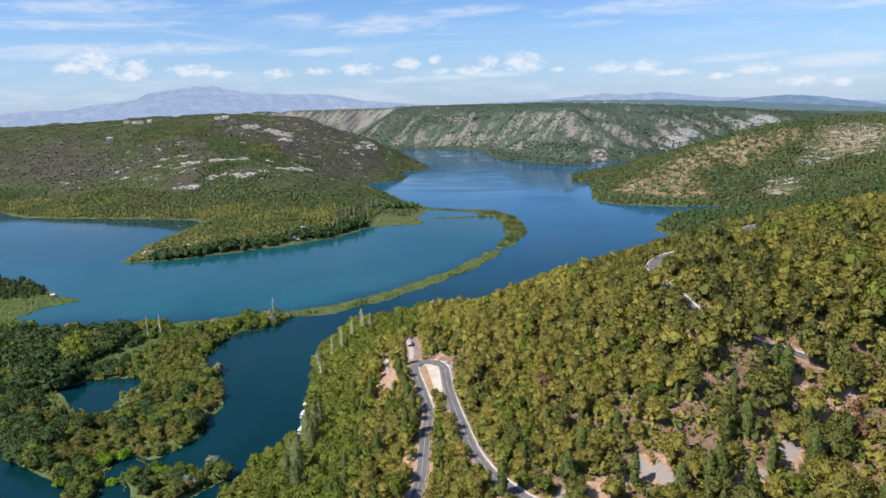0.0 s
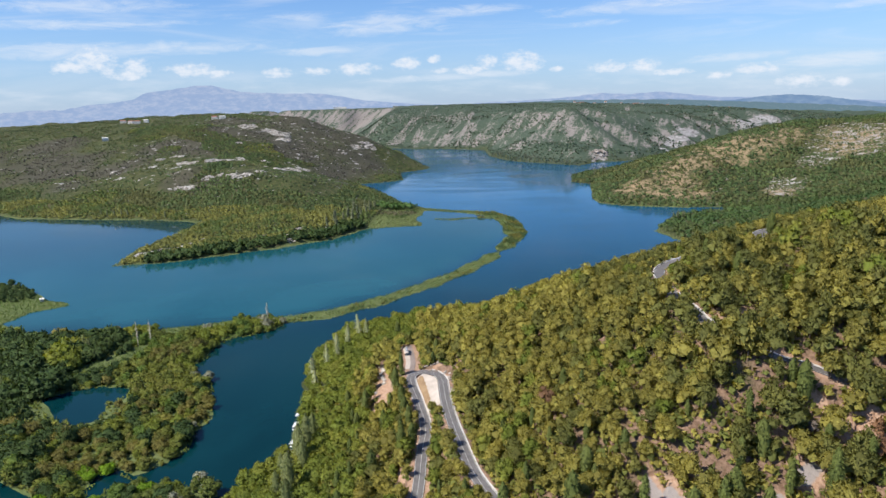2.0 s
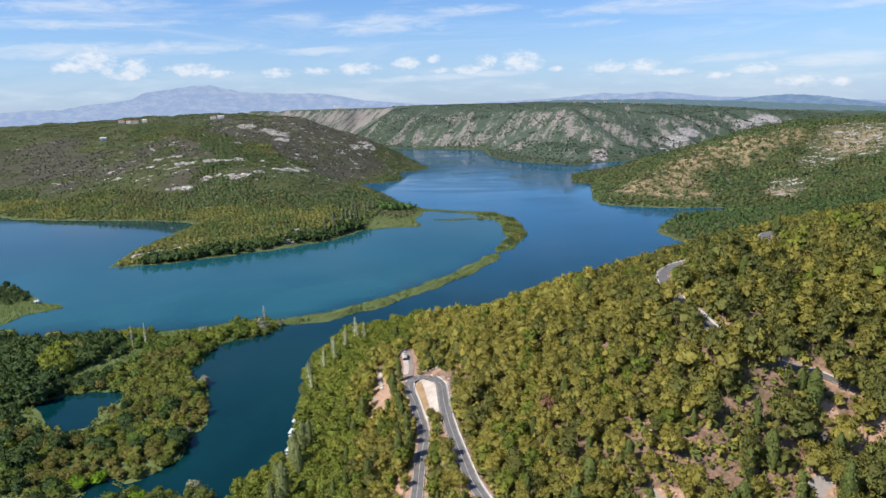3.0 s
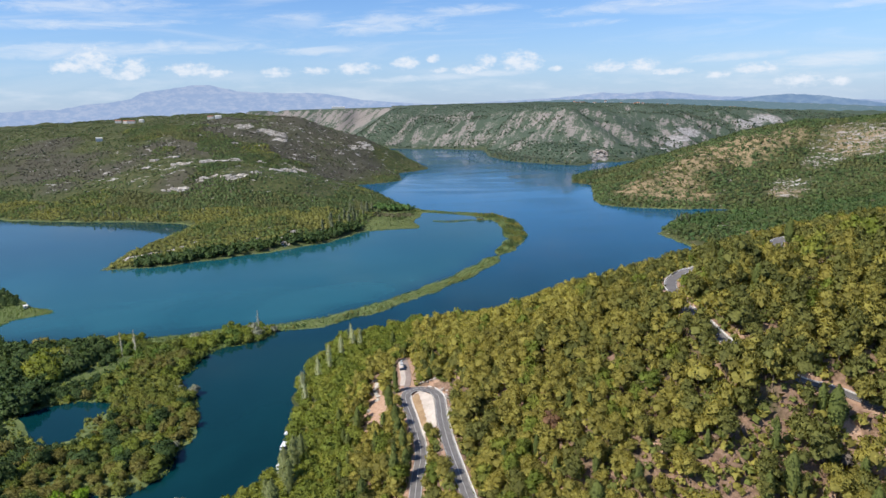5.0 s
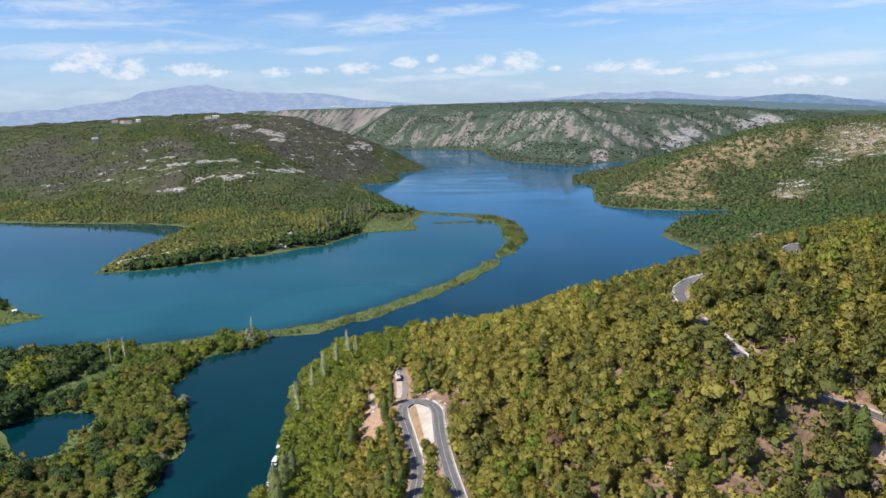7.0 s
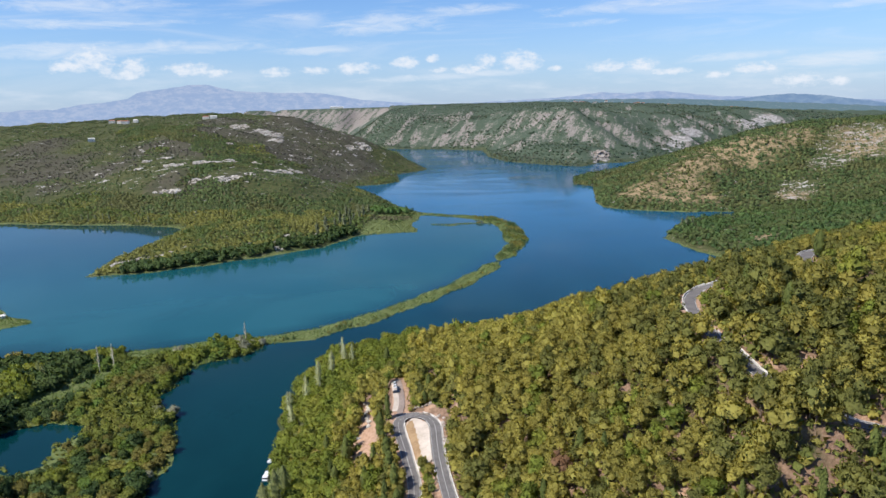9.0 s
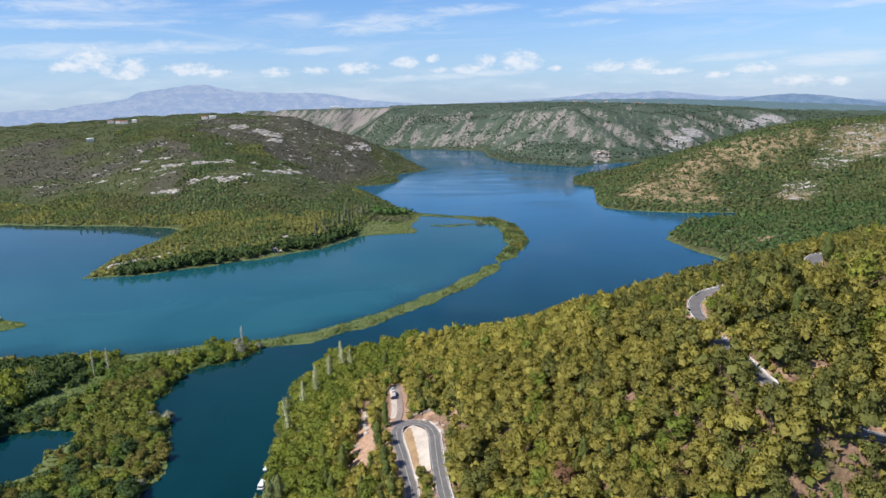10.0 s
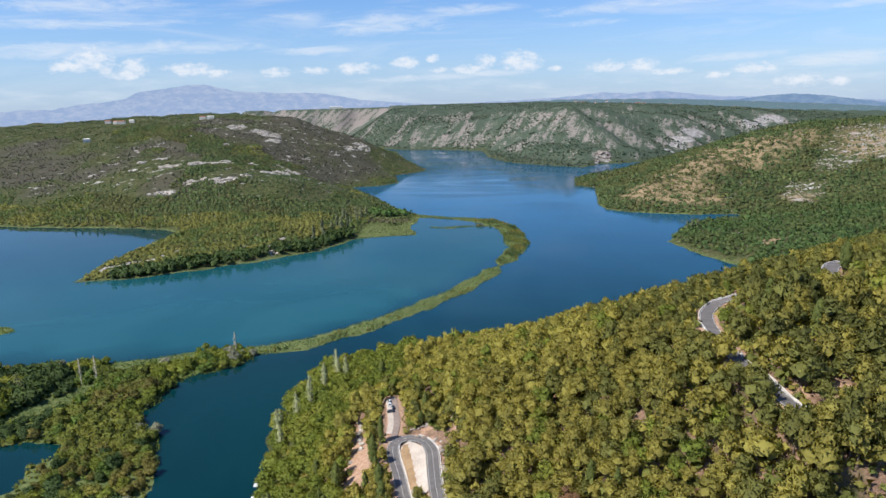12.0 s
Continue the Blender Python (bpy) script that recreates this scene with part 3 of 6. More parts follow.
def road_bed(px, py):
    """Metres from the nearest road's middle, and that road's height there."""
    best, level = np.full(px.shape, 1e9), np.zeros(px.shape)
    near = (px > -90) & (px < 260) & (py > 180) & (py < 500)
    x, y = px[near], py[near]
    d, z = np.full(x.shape, 1e9), np.zeros(x.shape)
    for line, half in ROADS:
        for (ax, ay, az), (bx, by, bz) in zip(line[:-1], line[1:]):
            dx, dy = bx - ax, by - ay
            k = np.clip(((x - ax) * dx + (y - ay) * dy) / (dx * dx + dy * dy + 1e-9), 0, 1)
            e = np.hypot(x - ax - k * dx, y - ay - k * dy)
            hit = e < d
            d, z = np.where(hit, e, d), np.where(hit, az + k * (bz - az), z)
    best[near], level[near] = d, z
    return best, level


TOP = int(np.argmax(ROADS[0][0][:, 1]))
ARM_IN, ARM_OUT = ROADS[0][0][:TOP + 1], ROADS[0][0][TOP:][::-1]
BEND_INSIDE = closed([(-20, 384), (-20.2, 378), (-19.2, 370), (-16.2, 357), (-13.4, 343), (-11, 332), (-9, 326), (1, 326), (0.8, 341), (-0.3, 358), (-1.2, 371), (-5, 381), (-11.5, 385)])


def bend_level(px, py):
    """Ground between the two arms of the hairpin, sloping from one to the other."""
    xr, zr = np.interp(py, ARM_IN[:, 1], ARM_IN[:, 0]), np.interp(py, ARM_IN[:, 1], ARM_IN[:, 2])
    xl, zl = np.interp(py, ARM_OUT[:, 1], ARM_OUT[:, 0]), np.interp(py, ARM_OUT[:, 1], ARM_OUT[:, 2])
    k = np.clip((px - xl - 3) / np.maximum(xr - xl - 6, 0.5), 0, 1)
    return zl + (zr - zl) * k


KNOTS = np.array([(x, y, z - 1.8) for x, y, z in PINE_HILL] + PINE_FOOT + EAST_HILL + WEST_HILL + GORGE + spaced(HILL_SHORE + HILL_REST[:3], 70) + spaced(GORGE_REST[-4:] + GORGE_SHORE[:1], 90) + spaced(GORGE_SHORE + GORGE_REST[:2], 90)
                 + spaced(EAST_SHORE, 70) + spaced(PINE_SHORE, 40), float)
_reach = np.hypot(KNOTS[:, None, 0] - KNOTS[None, :, 0], KNOTS[:, None, 1] - KNOTS[None, :, 1])
PULLS = np.linalg.solve(_reach - 6.0 * np.eye(len(KNOTS)), KNOTS[:, 2] - 60)


def swell(px, py):
    flat_x, flat_y = px.ravel(), py.ravel()
    out = np.full(flat_x.shape, 60.0)
    for i in range(0, len(flat_x), 40000):
        s = slice(i, i + 40000)
        out[s] += np.hypot(flat_x[s, None] - KNOTS[None, :, 0], flat_y[s, None] - KNOTS[None, :, 1]) @ PULLS
    return out.reshape(px.shape)


def land(px, py):
    """Height of the ground, and metres from the waterline."""
    px, py = np.asarray(px, float), np.asarray(py, float)
    side = shore(px, py)
    far = np.clip(np.hypot(px, py) / 1500, 0.15, 2.2)
    rough = far * (3.2 * ripple(px, py, 60, 5) + 1.8 * ripple(px, py, 23, 6)) * np.clip((side - 15) / 60, 0, 1)
    ribs = 26 * (np.abs(ripple(px + 0.35 * py, py * 0.25, 120, 3)) - 0.35) + 9 * ripple(px + 0.3 * py, py * 0.4, 38, 5)
    high = np.clip(swell(px, py) + rough + ribs * (signed(SHAPES["gorge"], px, py) > 0) * np.clip((side - 10) / 90, 0, 1) * np.clip((3500 - py) / 600, 0, 1), 0.7, 190)
    spur = 164 * np.clip((px + 0.144 * py) / (0.074 * py), 0, 1)
    far_wall = np.where(py > 4250, 178 * np.clip((py - 4290 - 60 * ripple(px, py * 0.2, 90, 4)) / 260, 0, 1), 0.7)
    high = np.where((signed(SHAPES["gorge"], px, py) > 0) & (px < -0.07 * py) & (py > 2990), np.maximum(np.minimum(high, spur + 0.3 * rough), far_wall), high)
    flat = (bank_side(px, py) > -2) | (signed(SHAPES["marsh"], px, py) > -2) | (signed(SHAPES["isle"], px, py) > -2)
    high = np.where(flat, 0.9 + 0.4 * ripple(px, py, 30, 7), high)
    rise = np.clip(side / 14, 0, 1)
    ground = np.where(side > 0, 0.05 + (high - 0.05) * rise, np.maximum(-6, side * 0.25))
    away, level = road_bed(px, py)
    level = np.where(inside(BEND_INSIDE, px, py), bend_level(px, py), level)
    ground = ground + (level - 0.25 - ground) * np.clip(1 - (away - 4.5) / 9, 0, 1)
    ground = ground - 0.7 * inside(BEND_INSIDE, px, py)
    return ground, side

# ---- ground and water ----
def mesh_from(name, verts, faces, material, smooth=False, normals=None, **values):
    """One mesh from arrays; values: a number for each corner point, by name."""
    me = bpy.data.meshes.new(name)
    faces = np.asarray(faces, np.int32)
    sides = faces.shape[1]
    me.vertices.add(len(verts))
    me.vertices.foreach_set("co", np.asarray(verts, np.float32).ravel())
    me.loops.add(faces.size)
    me.loops.foreach_set("vertex_index", faces.ravel())
    me.polygons.add(len(faces))
    me.polygons.foreach_set("loop_start", np.arange(0, faces.size, sides, dtype=np.int32))
    me.polygons.foreach_set("use_smooth", np.full(len(faces), smooth))
    for key, value in values.items():
        me.attributes.new(key, "FLOAT", "POINT").data.foreach_set("value", np.asarray(value, np.float32).ravel())
    me.update(calc_edges=True)
    if normals is not None:
        me.normals_split_custom_set_from_vertices(np.asarray(normals, np.float32))
    me.materials.append(material)
    return me


def quads_of(rows, cols):
    a = (np.arange(rows - 1)[:, None] * cols + np.arange(cols - 1)[None, :]).ravel()
    return np.stack([a, a + cols, a + cols + 1, a + 1], 1)


def spots(px, py, places):
    """1 at the middle of each round place, falling to 0 at its rim."""
    out = np.zeros(px.shape)
    for x, y, r in places:
        out = np.maximum(out, 1 - np.hypot(px - x, py - y) / r)
    return np.clip(out, 0, 1)


def within(px, py, x0, x1, y0, y1, soft):
    return np.clip(np.minimum(np.minimum(px - x0, x1 - px), np.minimum(py - y0, y1 - py)) / soft, 0, 1)


# bare limestone on the slopes: place and half width
WEST_ROCKS = [(-671, 1579, 12), (-642, 1603, 17), (-582, 1514, 26), (-520, 1510, 23), (-493, 1524, 12), (-473, 1570, 26), (-431, 1611, 14), (-362, 1503, 22), (-352, 1557, 22), (-347, 1648, 20), (-438, 1372, 14), (-411, 1354, 26), (-469, 1378, 13), (-489, 1371, 14),
              (-538, 1356, 17), (-516, 1343, 17), (-570, 1351, 9), (-378, 1380, 12), (-664, 1516, 9), (-569, 1974, 32), (-498, 1950, 32), (-465, 1936, 35), (-450, 1889, 26), (-542, 1786, 13), (-223, 2040, 29), (-253, 2001, 23), (-283, 1916, 14)]
SPIT_ROCKS = [(-424, 906, 13), (-425, 895, 9), (-405, 930, 11), (-410, 921, 9), (-384, 938, 7), (-377, 955, 7), (-367, 983, 7), (-299, 958, 6), (-235, 988, 9), (-226, 957, 8), (-226, 1027, 7), (-186, 1042, 8), (-271, 983, 6)]
GORGE_ROCKS = [(528, 2145, 50), (490, 2090, 34), (1010, 2636, 130), (930, 2560, 90), (637, 2433, 150), (540, 2475, 120), (340, 2588, 90), (277, 2629, 90), (239, 3004, 160), (-50, 3073, 150), (693, 2404, 110),
               (712, 2638, 160), (1535, 2995, 200), (60, 3060, 140), (-500, 3900, 500), (420, 2480, 110), (880, 2700, 160)]
EAST_ROCKS = [(948, 1509, 80), (985, 1490, 80), (876, 1449, 70), (915, 1410, 60), (792, 1378, 44), (830, 1405, 50), (685, 1280, 36), (705, 1290, 38), (1011, 1549, 70), (930, 1450, 75), (650, 1240, 30), (640, 1212, 26), (672, 1256, 38),
              (690, 1305, 30)]
EAST_OCHRE = [(632, 1538, 90), (738, 1538, 90), (492, 1400, 70), (399, 1332, 50), (489, 1322, 55), (644, 1484, 80), (690, 1500, 80), (560, 1440, 80), (405, 1318, 46), (460, 1256, 34), (505, 1254, 34), (435, 1278, 36), (820, 1560, 70), (371, 934, 16), (434, 906, 22), (413, 886, 18), (948, 1509, 70), (985, 1490, 60), (900, 1440, 60), (655, 1235, 40)]

# stretches of purple-brown scorched scrub on the hill across the lake
SCORCHED = [(-240, 1740, 170), (-180, 1680, 120), (-955, 1587, 130), (-914, 1640, 120), (-835, 1440, 70), (-1035, 1674, 130), (-590, 1690, 110), (-500, 1740, 130), (-443, 1844, 130), (-370, 1800, 120), (-350, 2030, 150), (-270, 1920, 130), (-220, 1890, 90),
            (-511, 1878, 130), (-436, 2090, 150), (-611, 1859, 110), (-544, 1390, 60), (-480, 1340, 50), (-280, 2150, 130), (-408, 1350, 50), (-1250, 1750, 150), (-620, 2060, 120), (-1100, 1850, 140), (-760, 1560, 90), (-710, 1740, 120)]


def burnt_over(x, y, z):
    return np.clip(1.7 * np.sqrt(spots(x, y, SCORCHED)) - 0.35 + 0.45 * ripple(x, y, 70, 8) + 0.2 * ripple(x, y, 27, 3), 0, 1) * np.clip((z - np.where((y > 1430) & (x > -450), 2, 22)) / 20, 0, 1)


turn = np.radians(np.concatenate([np.linspace(-180, -46, 40, endpoint=False), np.linspace(-46, 46, 430, endpoint=False), np.linspace(46, 180, 41)]))
span = np.concatenate([[4, 40, 80], np.geomspace(110, 4990, 290)])
R, T = np.meshgrid(span, turn, indexing="ij")
GX, GY = R * np.sin(T), R * np.cos(T) - 30
GZ, SIDE = land(GX, GY)
road_away, _ = road_bed(GX, GY)
pine_side = (signed(SHAPES["east"], GX, GY) > 0) & (GY < 700)
slope = np.hypot(*np.gradient(GZ)) / np.hypot(np.hypot(*np.gradient(GX)), np.hypot(*np.gradient(GY)))
a_rock = np.maximum(0.36 * np.sqrt(spots(GX, GY, WEST_ROCKS + SPIT_ROCKS)), 0.44 * np.sqrt(spots(GX, GY, EAST_ROCKS)))
a_gorge = np.clip(signed(SHAPES["gorge"], GX, GY) / 20, 0, 1)
wall_rock = np.clip(0.42 + 0.14 * np.clip((GX - 380) / 150, 0, 1) + 0.28 * ripple(GX, GY, 210, 6) + 0.12 * ripple(GX + 0.8 * GY, GY, 60, 2), 0.0, 0.50) * np.clip((slope - 0.12) * 5, 0, 1)
a_rock = np.maximum(a_rock, a_gorge * np.maximum(wall_rock, 0.36 * np.sqrt(spots(GX, GY, GORGE_ROCKS))))
a_rock = np.maximum(a_rock, 0.16 * within(GX, GY, -900, -100, 1300, 2300, 150)) * np.clip(SIDE / 20, 0, 1)
far_cliff = (GY > 4200) * (GX < -0.068 * GY) * a_gorge * (GZ < 174)
a_rock = np.maximum(a_rock, 0.66 * far_cliff)
a_scree = spots(GX, GY, [(528, 2145, 36), (500, 2100, 22), (1010, 2636, 60), (975, 2600, 56), (945, 2560, 46), (905, 2500, 40), (870, 2450, 40), (825, 2385, 30), (935, 2490, 40), (895, 2440, 34), (1420, 2950, 70), (1490, 2985, 80), (1330, 2840, 60), (1370, 2890, 60)]) ** 0.6
a_soil = 0.9 * np.clip(1.0 - (road_away - 2.6) / 3.2, 0, 1) + spots(GX, GY, CLEARINGS) ** 0.4 + np.clip(1.6 - edge_distance(np.array(PIT, float), GX, GY) / 4, 0, 1) + (0.58 + 0.1 * ripple(GX, GY, 17, 9)) * pine_side * (SIDE > 20)
a_gravel = spots(GX, GY, GRAVELLED) ** 0.8
a_burnt = burnt_over(GX, GY, GZ) * (signed(SHAPES["hill"], GX, GY) > 0)
a_ochre = 0.9 * np.sqrt(spots(GX, GY, EAST_OCHRE))
wet = (signed(SHAPES["marsh"], GX, GY) > -3) | (bank_side(GX, GY) > -3) | (signed(SHAPES["isle"], GX, GY) > -3)
a_meadow = np.maximum((wet | inside(closed([(-128, 1062), (-20, 1070), (-20, 1262), (-60, 1262), (-110, 1190), (-118, 1120)]), GX, GY)) * 1.0, np.clip(1 - SIDE / 9, 0, 1) * (GY > 600) * (GY < 1320))
ground = new("ground", mesh_from("ground", np.stack([GX, GY, GZ], -1).reshape(-1, 3), quads_of(*GX.shape)[:, ::-1], M_GROUND, True, rock=a_rock, soil=np.clip(a_soil, 0, 1), gravel=a_gravel,
                                 burnt=a_burnt, gorge=a_gorge, scree=a_scree, ochre=a_ochre, meadow=a_meadow))
tagged(ground, "dry limestone hills with scrub and bare soil", "ground", kind="structure")

WR, WT = np.meshgrid(np.concatenate([[1, 40], np.geomspace(100, 4995, 90)]), np.radians(np.concatenate([np.linspace(-180, -46, 20, endpoint=False), np.linspace(-46, 46, 160, endpoint=False), np.linspace(46, 180, 21)])), indexing="ij")
WX, WY = WR * np.sin(WT), WR * np.cos(WT) - 30
lagoon = closed([(-160, 612), (-60, 690), (20, 800), (70, 900), (112, 990), (112, 1120), (20, 1190), (-60, 1240), (-130, 1100), (-600, 1260), (-1500, 1500), (-2500, 900), (-400, 600)])
# shallow lagoon, dimmed with distance and westward to paint in the hill's reflection
a_shallow_reflect = np.clip(0.5 + signed(lagoon, WX, WY) / 30, 0, 1) * np.clip(1.1 - (WY - 650) / 1000, 0.5, 1.0) * np.where(WX < -420, np.clip(1 - (WY - 760) / 400, 0.35, 1), 1)
a_calm = np.maximum(np.exp(np.minimum(shore(WX, WY), 0) / 45), np.clip(1 + signed(SHAPES["hill"], WX, WY) / 330, 0, 1) * (WX < -300) * (WY < 1500))
# grows with distance along y, nought inside the lagoon
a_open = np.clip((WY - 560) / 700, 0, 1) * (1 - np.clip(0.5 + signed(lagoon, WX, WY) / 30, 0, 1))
water = new("water", mesh_from("water", np.stack([WX, WY, WX * 0], -1).reshape(-1, 3), quads_of(*WX.shape)[:, ::-1], M_WATER, True, shallow_reflect=a_shallow_reflect, open=a_open, calm=a_calm))
tagged(water, "calm blue and green lake water", "water", kind="structure")


def ridge(name, label, profile, far, drop, material, seed):
    """A far mountain range: turn and height of its crest in degrees, with worn slopes in front of it."""
    az = np.linspace(profile[0][0], profile[-1][0], 260)
    el = np.interp(az, [a for a, _ in profile], [e for _, e in profile])
    el = el + 0.035 * ripple(az * 10, az * 3, 4, seed) + 0.02 * ripple(az * 10, az * 5, 1.3, seed + 2)
    top = 200 + far * np.tan(np.radians(el))
    rows = []
    for j in range(9):
        f = j / 8
        r = far - 60 * f * 4 + 10 * ripple(az * 10, az * 0 + f * 9, 3, seed)
        z = top - drop * f ** 0.9 + 3 * f * ripple(az * 10, az * 0 + f * 20, 2.2, seed + 1)
        rows.append(np.stack([r * np.sin(np.radians(az)), r * np.cos(np.radians(az)) + 50, z], -1))
    rows.append(rows[0] + np.array([0, 30, 0]) * 1.0 - np.array([0, 0, drop]))
    grid = np.array([rows[-1]] + rows[:-1])
    ob = new(name, mesh_from(name, grid.reshape(-1, 3), quads_of(len(grid), len(az)), material, True))
    return tagged(ob, label, "mountains", kind="structure")


# backdrop ranges: haze is in their glowing colour, sunlight doesn't shade them
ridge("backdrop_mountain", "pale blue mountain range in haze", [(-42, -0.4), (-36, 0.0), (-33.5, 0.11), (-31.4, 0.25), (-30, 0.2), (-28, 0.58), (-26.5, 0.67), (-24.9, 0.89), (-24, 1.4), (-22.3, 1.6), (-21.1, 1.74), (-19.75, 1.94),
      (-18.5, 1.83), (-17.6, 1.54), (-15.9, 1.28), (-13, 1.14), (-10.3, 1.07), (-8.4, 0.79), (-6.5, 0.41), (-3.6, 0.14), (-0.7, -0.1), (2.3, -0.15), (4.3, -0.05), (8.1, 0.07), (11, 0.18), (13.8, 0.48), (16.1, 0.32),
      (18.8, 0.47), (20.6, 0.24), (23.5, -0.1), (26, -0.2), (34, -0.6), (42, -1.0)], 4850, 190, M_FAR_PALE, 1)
ridge("backdrop_ridge", "long ridge behind the plateau, painted blue with haze", [(12, -0.9), (16, -0.35), (18.5, -0.1), (20.5, -0.2), (22, -0.4), (24.4, -0.36), (26, -0.14), (28.3, -0.04), (30.2, -0.17), (32, -0.47), (34.5, -0.85), (38, -1.3), (42, -1.6)],
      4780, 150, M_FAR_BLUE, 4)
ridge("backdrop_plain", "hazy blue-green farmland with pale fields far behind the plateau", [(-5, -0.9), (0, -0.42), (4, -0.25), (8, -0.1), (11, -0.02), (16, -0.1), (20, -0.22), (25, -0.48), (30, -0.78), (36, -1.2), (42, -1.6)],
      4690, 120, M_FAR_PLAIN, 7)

# ---- shapes of plants ----
def icosahedron():
    g = (1 + 5 ** 0.5) / 2
    v = np.array([(-1, g, 0), (1, g, 0), (-1, -g, 0), (1, -g, 0), (0, -1, g), (0, 1, g), (0, -1, -g), (0, 1, -g), (g, 0, -1), (g, 0, 1), (-g, 0, -1), (-g, 0, 1)], float)
    f = np.array([(0, 11, 5), (0, 5, 1), (0, 1, 7), (0, 7, 10), (0, 10, 11), (1, 5, 9), (5, 11, 4), (11, 10, 2), (10, 7, 6), (7, 1, 8), (3, 9, 4), (3, 4, 2), (3, 2, 6), (3, 6, 8), (3, 8, 9), (4, 9, 5),
                  (2, 4, 11), (6, 2, 10), (8, 6, 7), (9, 8, 1)])
    return v / np.linalg.norm(v[0]), f


ICO_V, ICO_F = icosahedron()
OCT_V = np.array([(1, 0, 0), (-1, 0, 0), (0, 1, 0), (0, -1, 0), (0, 0, 1), (0, 0, -1)], float)
OCT_F = np.array([(0, 2, 4), (2, 1, 4), (1, 3, 4), (3, 0, 4), (2, 0, 5), (1, 2, 5), (3, 1, 5), (0, 3, 5)])
chance = np.random.default_rng(7)


def lobe(middle, radius, squash, tufts, size, spiky=0.25):
    """A clump of foliage: an uneven core under a coat of small leafy tufts."""
    q, _ = np.linalg.qr(chance.normal(size=(3, 3)))
    v = (OCT_V @ q) * (chance.uniform(0.75, 1.0, (6, 1)) * radius) * np.array([1, 1, squash]) + middle
    d = chance.normal(size=(tufts, 3))
    d[:, 2] = np.where(chance.random(tufts) < 0.75, np.abs(d[:, 2]), d[:, 2])
    d /= np.linalg.norm(d, axis=1, keepdims=True)
    at = d * radius * chance.uniform(0.84, 1.12, (tufts, 1)) * np.array([1, 1, squash]) + middle
    normal = d + 0.45 * chance.normal(size=(tufts, 3))
    normal /= np.linalg.norm(normal, axis=1, keepdims=True)
    a = np.cross(normal, chance.normal(size=(tufts, 3)))
    a /= np.linalg.norm(a, axis=1, keepdims=True)
    b = np.cross(normal, a)
    s = size * chance.uniform(0.6, 1.35, (tufts, 1))
    corners = np.stack([at + a * s, at - a * s * 0.6 + b * s * 0.9, at - a * s * 0.5 - b * s * 0.9], 1)
    spike = chance.random(tufts) < spiky
    tip = d * 0.8 + 0.5 * chance.normal(size=(tufts, 3)) + np.array([0, 0, 0.5])
    tip /= np.linalg.norm(tip, axis=1, keepdims=True)
    side = np.cross(tip, chance.normal(size=(tufts, 3)))
    side /= np.linalg.norm(side, axis=1, keepdims=True)
    blades = np.stack([at + tip * s * 1.9, at - side * s * 0.6, at + side * s * 0.6], 1)
    corners = np.where(spike[:, None, None], blades, corners).reshape(-1, 3)
    verts = np.vstack([v, corners])
    faces = np.vstack([OCT_F, 6 + np.arange(tufts * 3).reshape(-1, 3)])
    out = np.vstack([(v - middle) / radius, np.repeat(d + 1.5 * chance.normal(size=(tufts, 3)), 3, axis=0)])
    return verts, faces, out


def core(middle, radius, squash, tufts, size):
    """The dome inside a crown, under a close coat of tufts."""
    verts, faces, out = lobe(middle, radius, squash, tufts, size)
    q, _ = np.linalg.qr(chance.normal(size=(3, 3)))
    inner = (ICO_V @ q) * (chance.uniform(0.86, 1.0, (12, 1)) * radius) * np.array([1, 1, squash]) + middle
    return np.vstack([inner, verts[6:]]), np.vstack([ICO_F, faces[8:] + 6]), np.vstack([(inner - middle) / radius, out[6:]])


def merged(pieces):
    verts, faces, start = [], [], 0
    for v, f, *_ in pieces:
        verts.append(v)
        faces.append(f + start)
        start += len(v)
    return np.vstack(verts), np.vstack(faces)


def crown_of(pieces):
    """Clumps joined into one crown, whose leaves face out from clump and crown alike."""
    v, f = merged(pieces)
    out = np.vstack([p[2] for p in pieces])
    low, high = v.min(axis=0), v.max(axis=0)
    whole = (v - (low + (high - low) * np.array([0.5, 0.5, 0.3]))) / ((high - low) / 2)
    whole[:, 2] = np.maximum(whole[:, 2], -0.15)
    facing = 0.28 * out + 0.48 * whole + np.array([-0.08, -0.04, 0.46])
    return v, f, facing / (np.linalg.norm(facing, axis=1, keepdims=True) + 1e-6)


def stem(points, radii, sides=5):
    """A tapered limb through the points."""
    rings = []
    for p, r in zip(points, radii):
        rings += [(p[0] + r * math.cos(i * math.tau / sides), p[1] + r * math.sin(i * math.tau / sides), p[2]) for i in range(sides)]
    faces = []
    for j in range(len(points) - 1):
        for i in range(sides):
            a, b, c, d = j * sides + i, j * sides + (i + 1) % sides, (j + 1) * sides + (i + 1) % sides, (j + 1) * sides + i
            faces += [(a, b, c), (a, c, d)]
    return np.array(rings, float), np.array(faces)


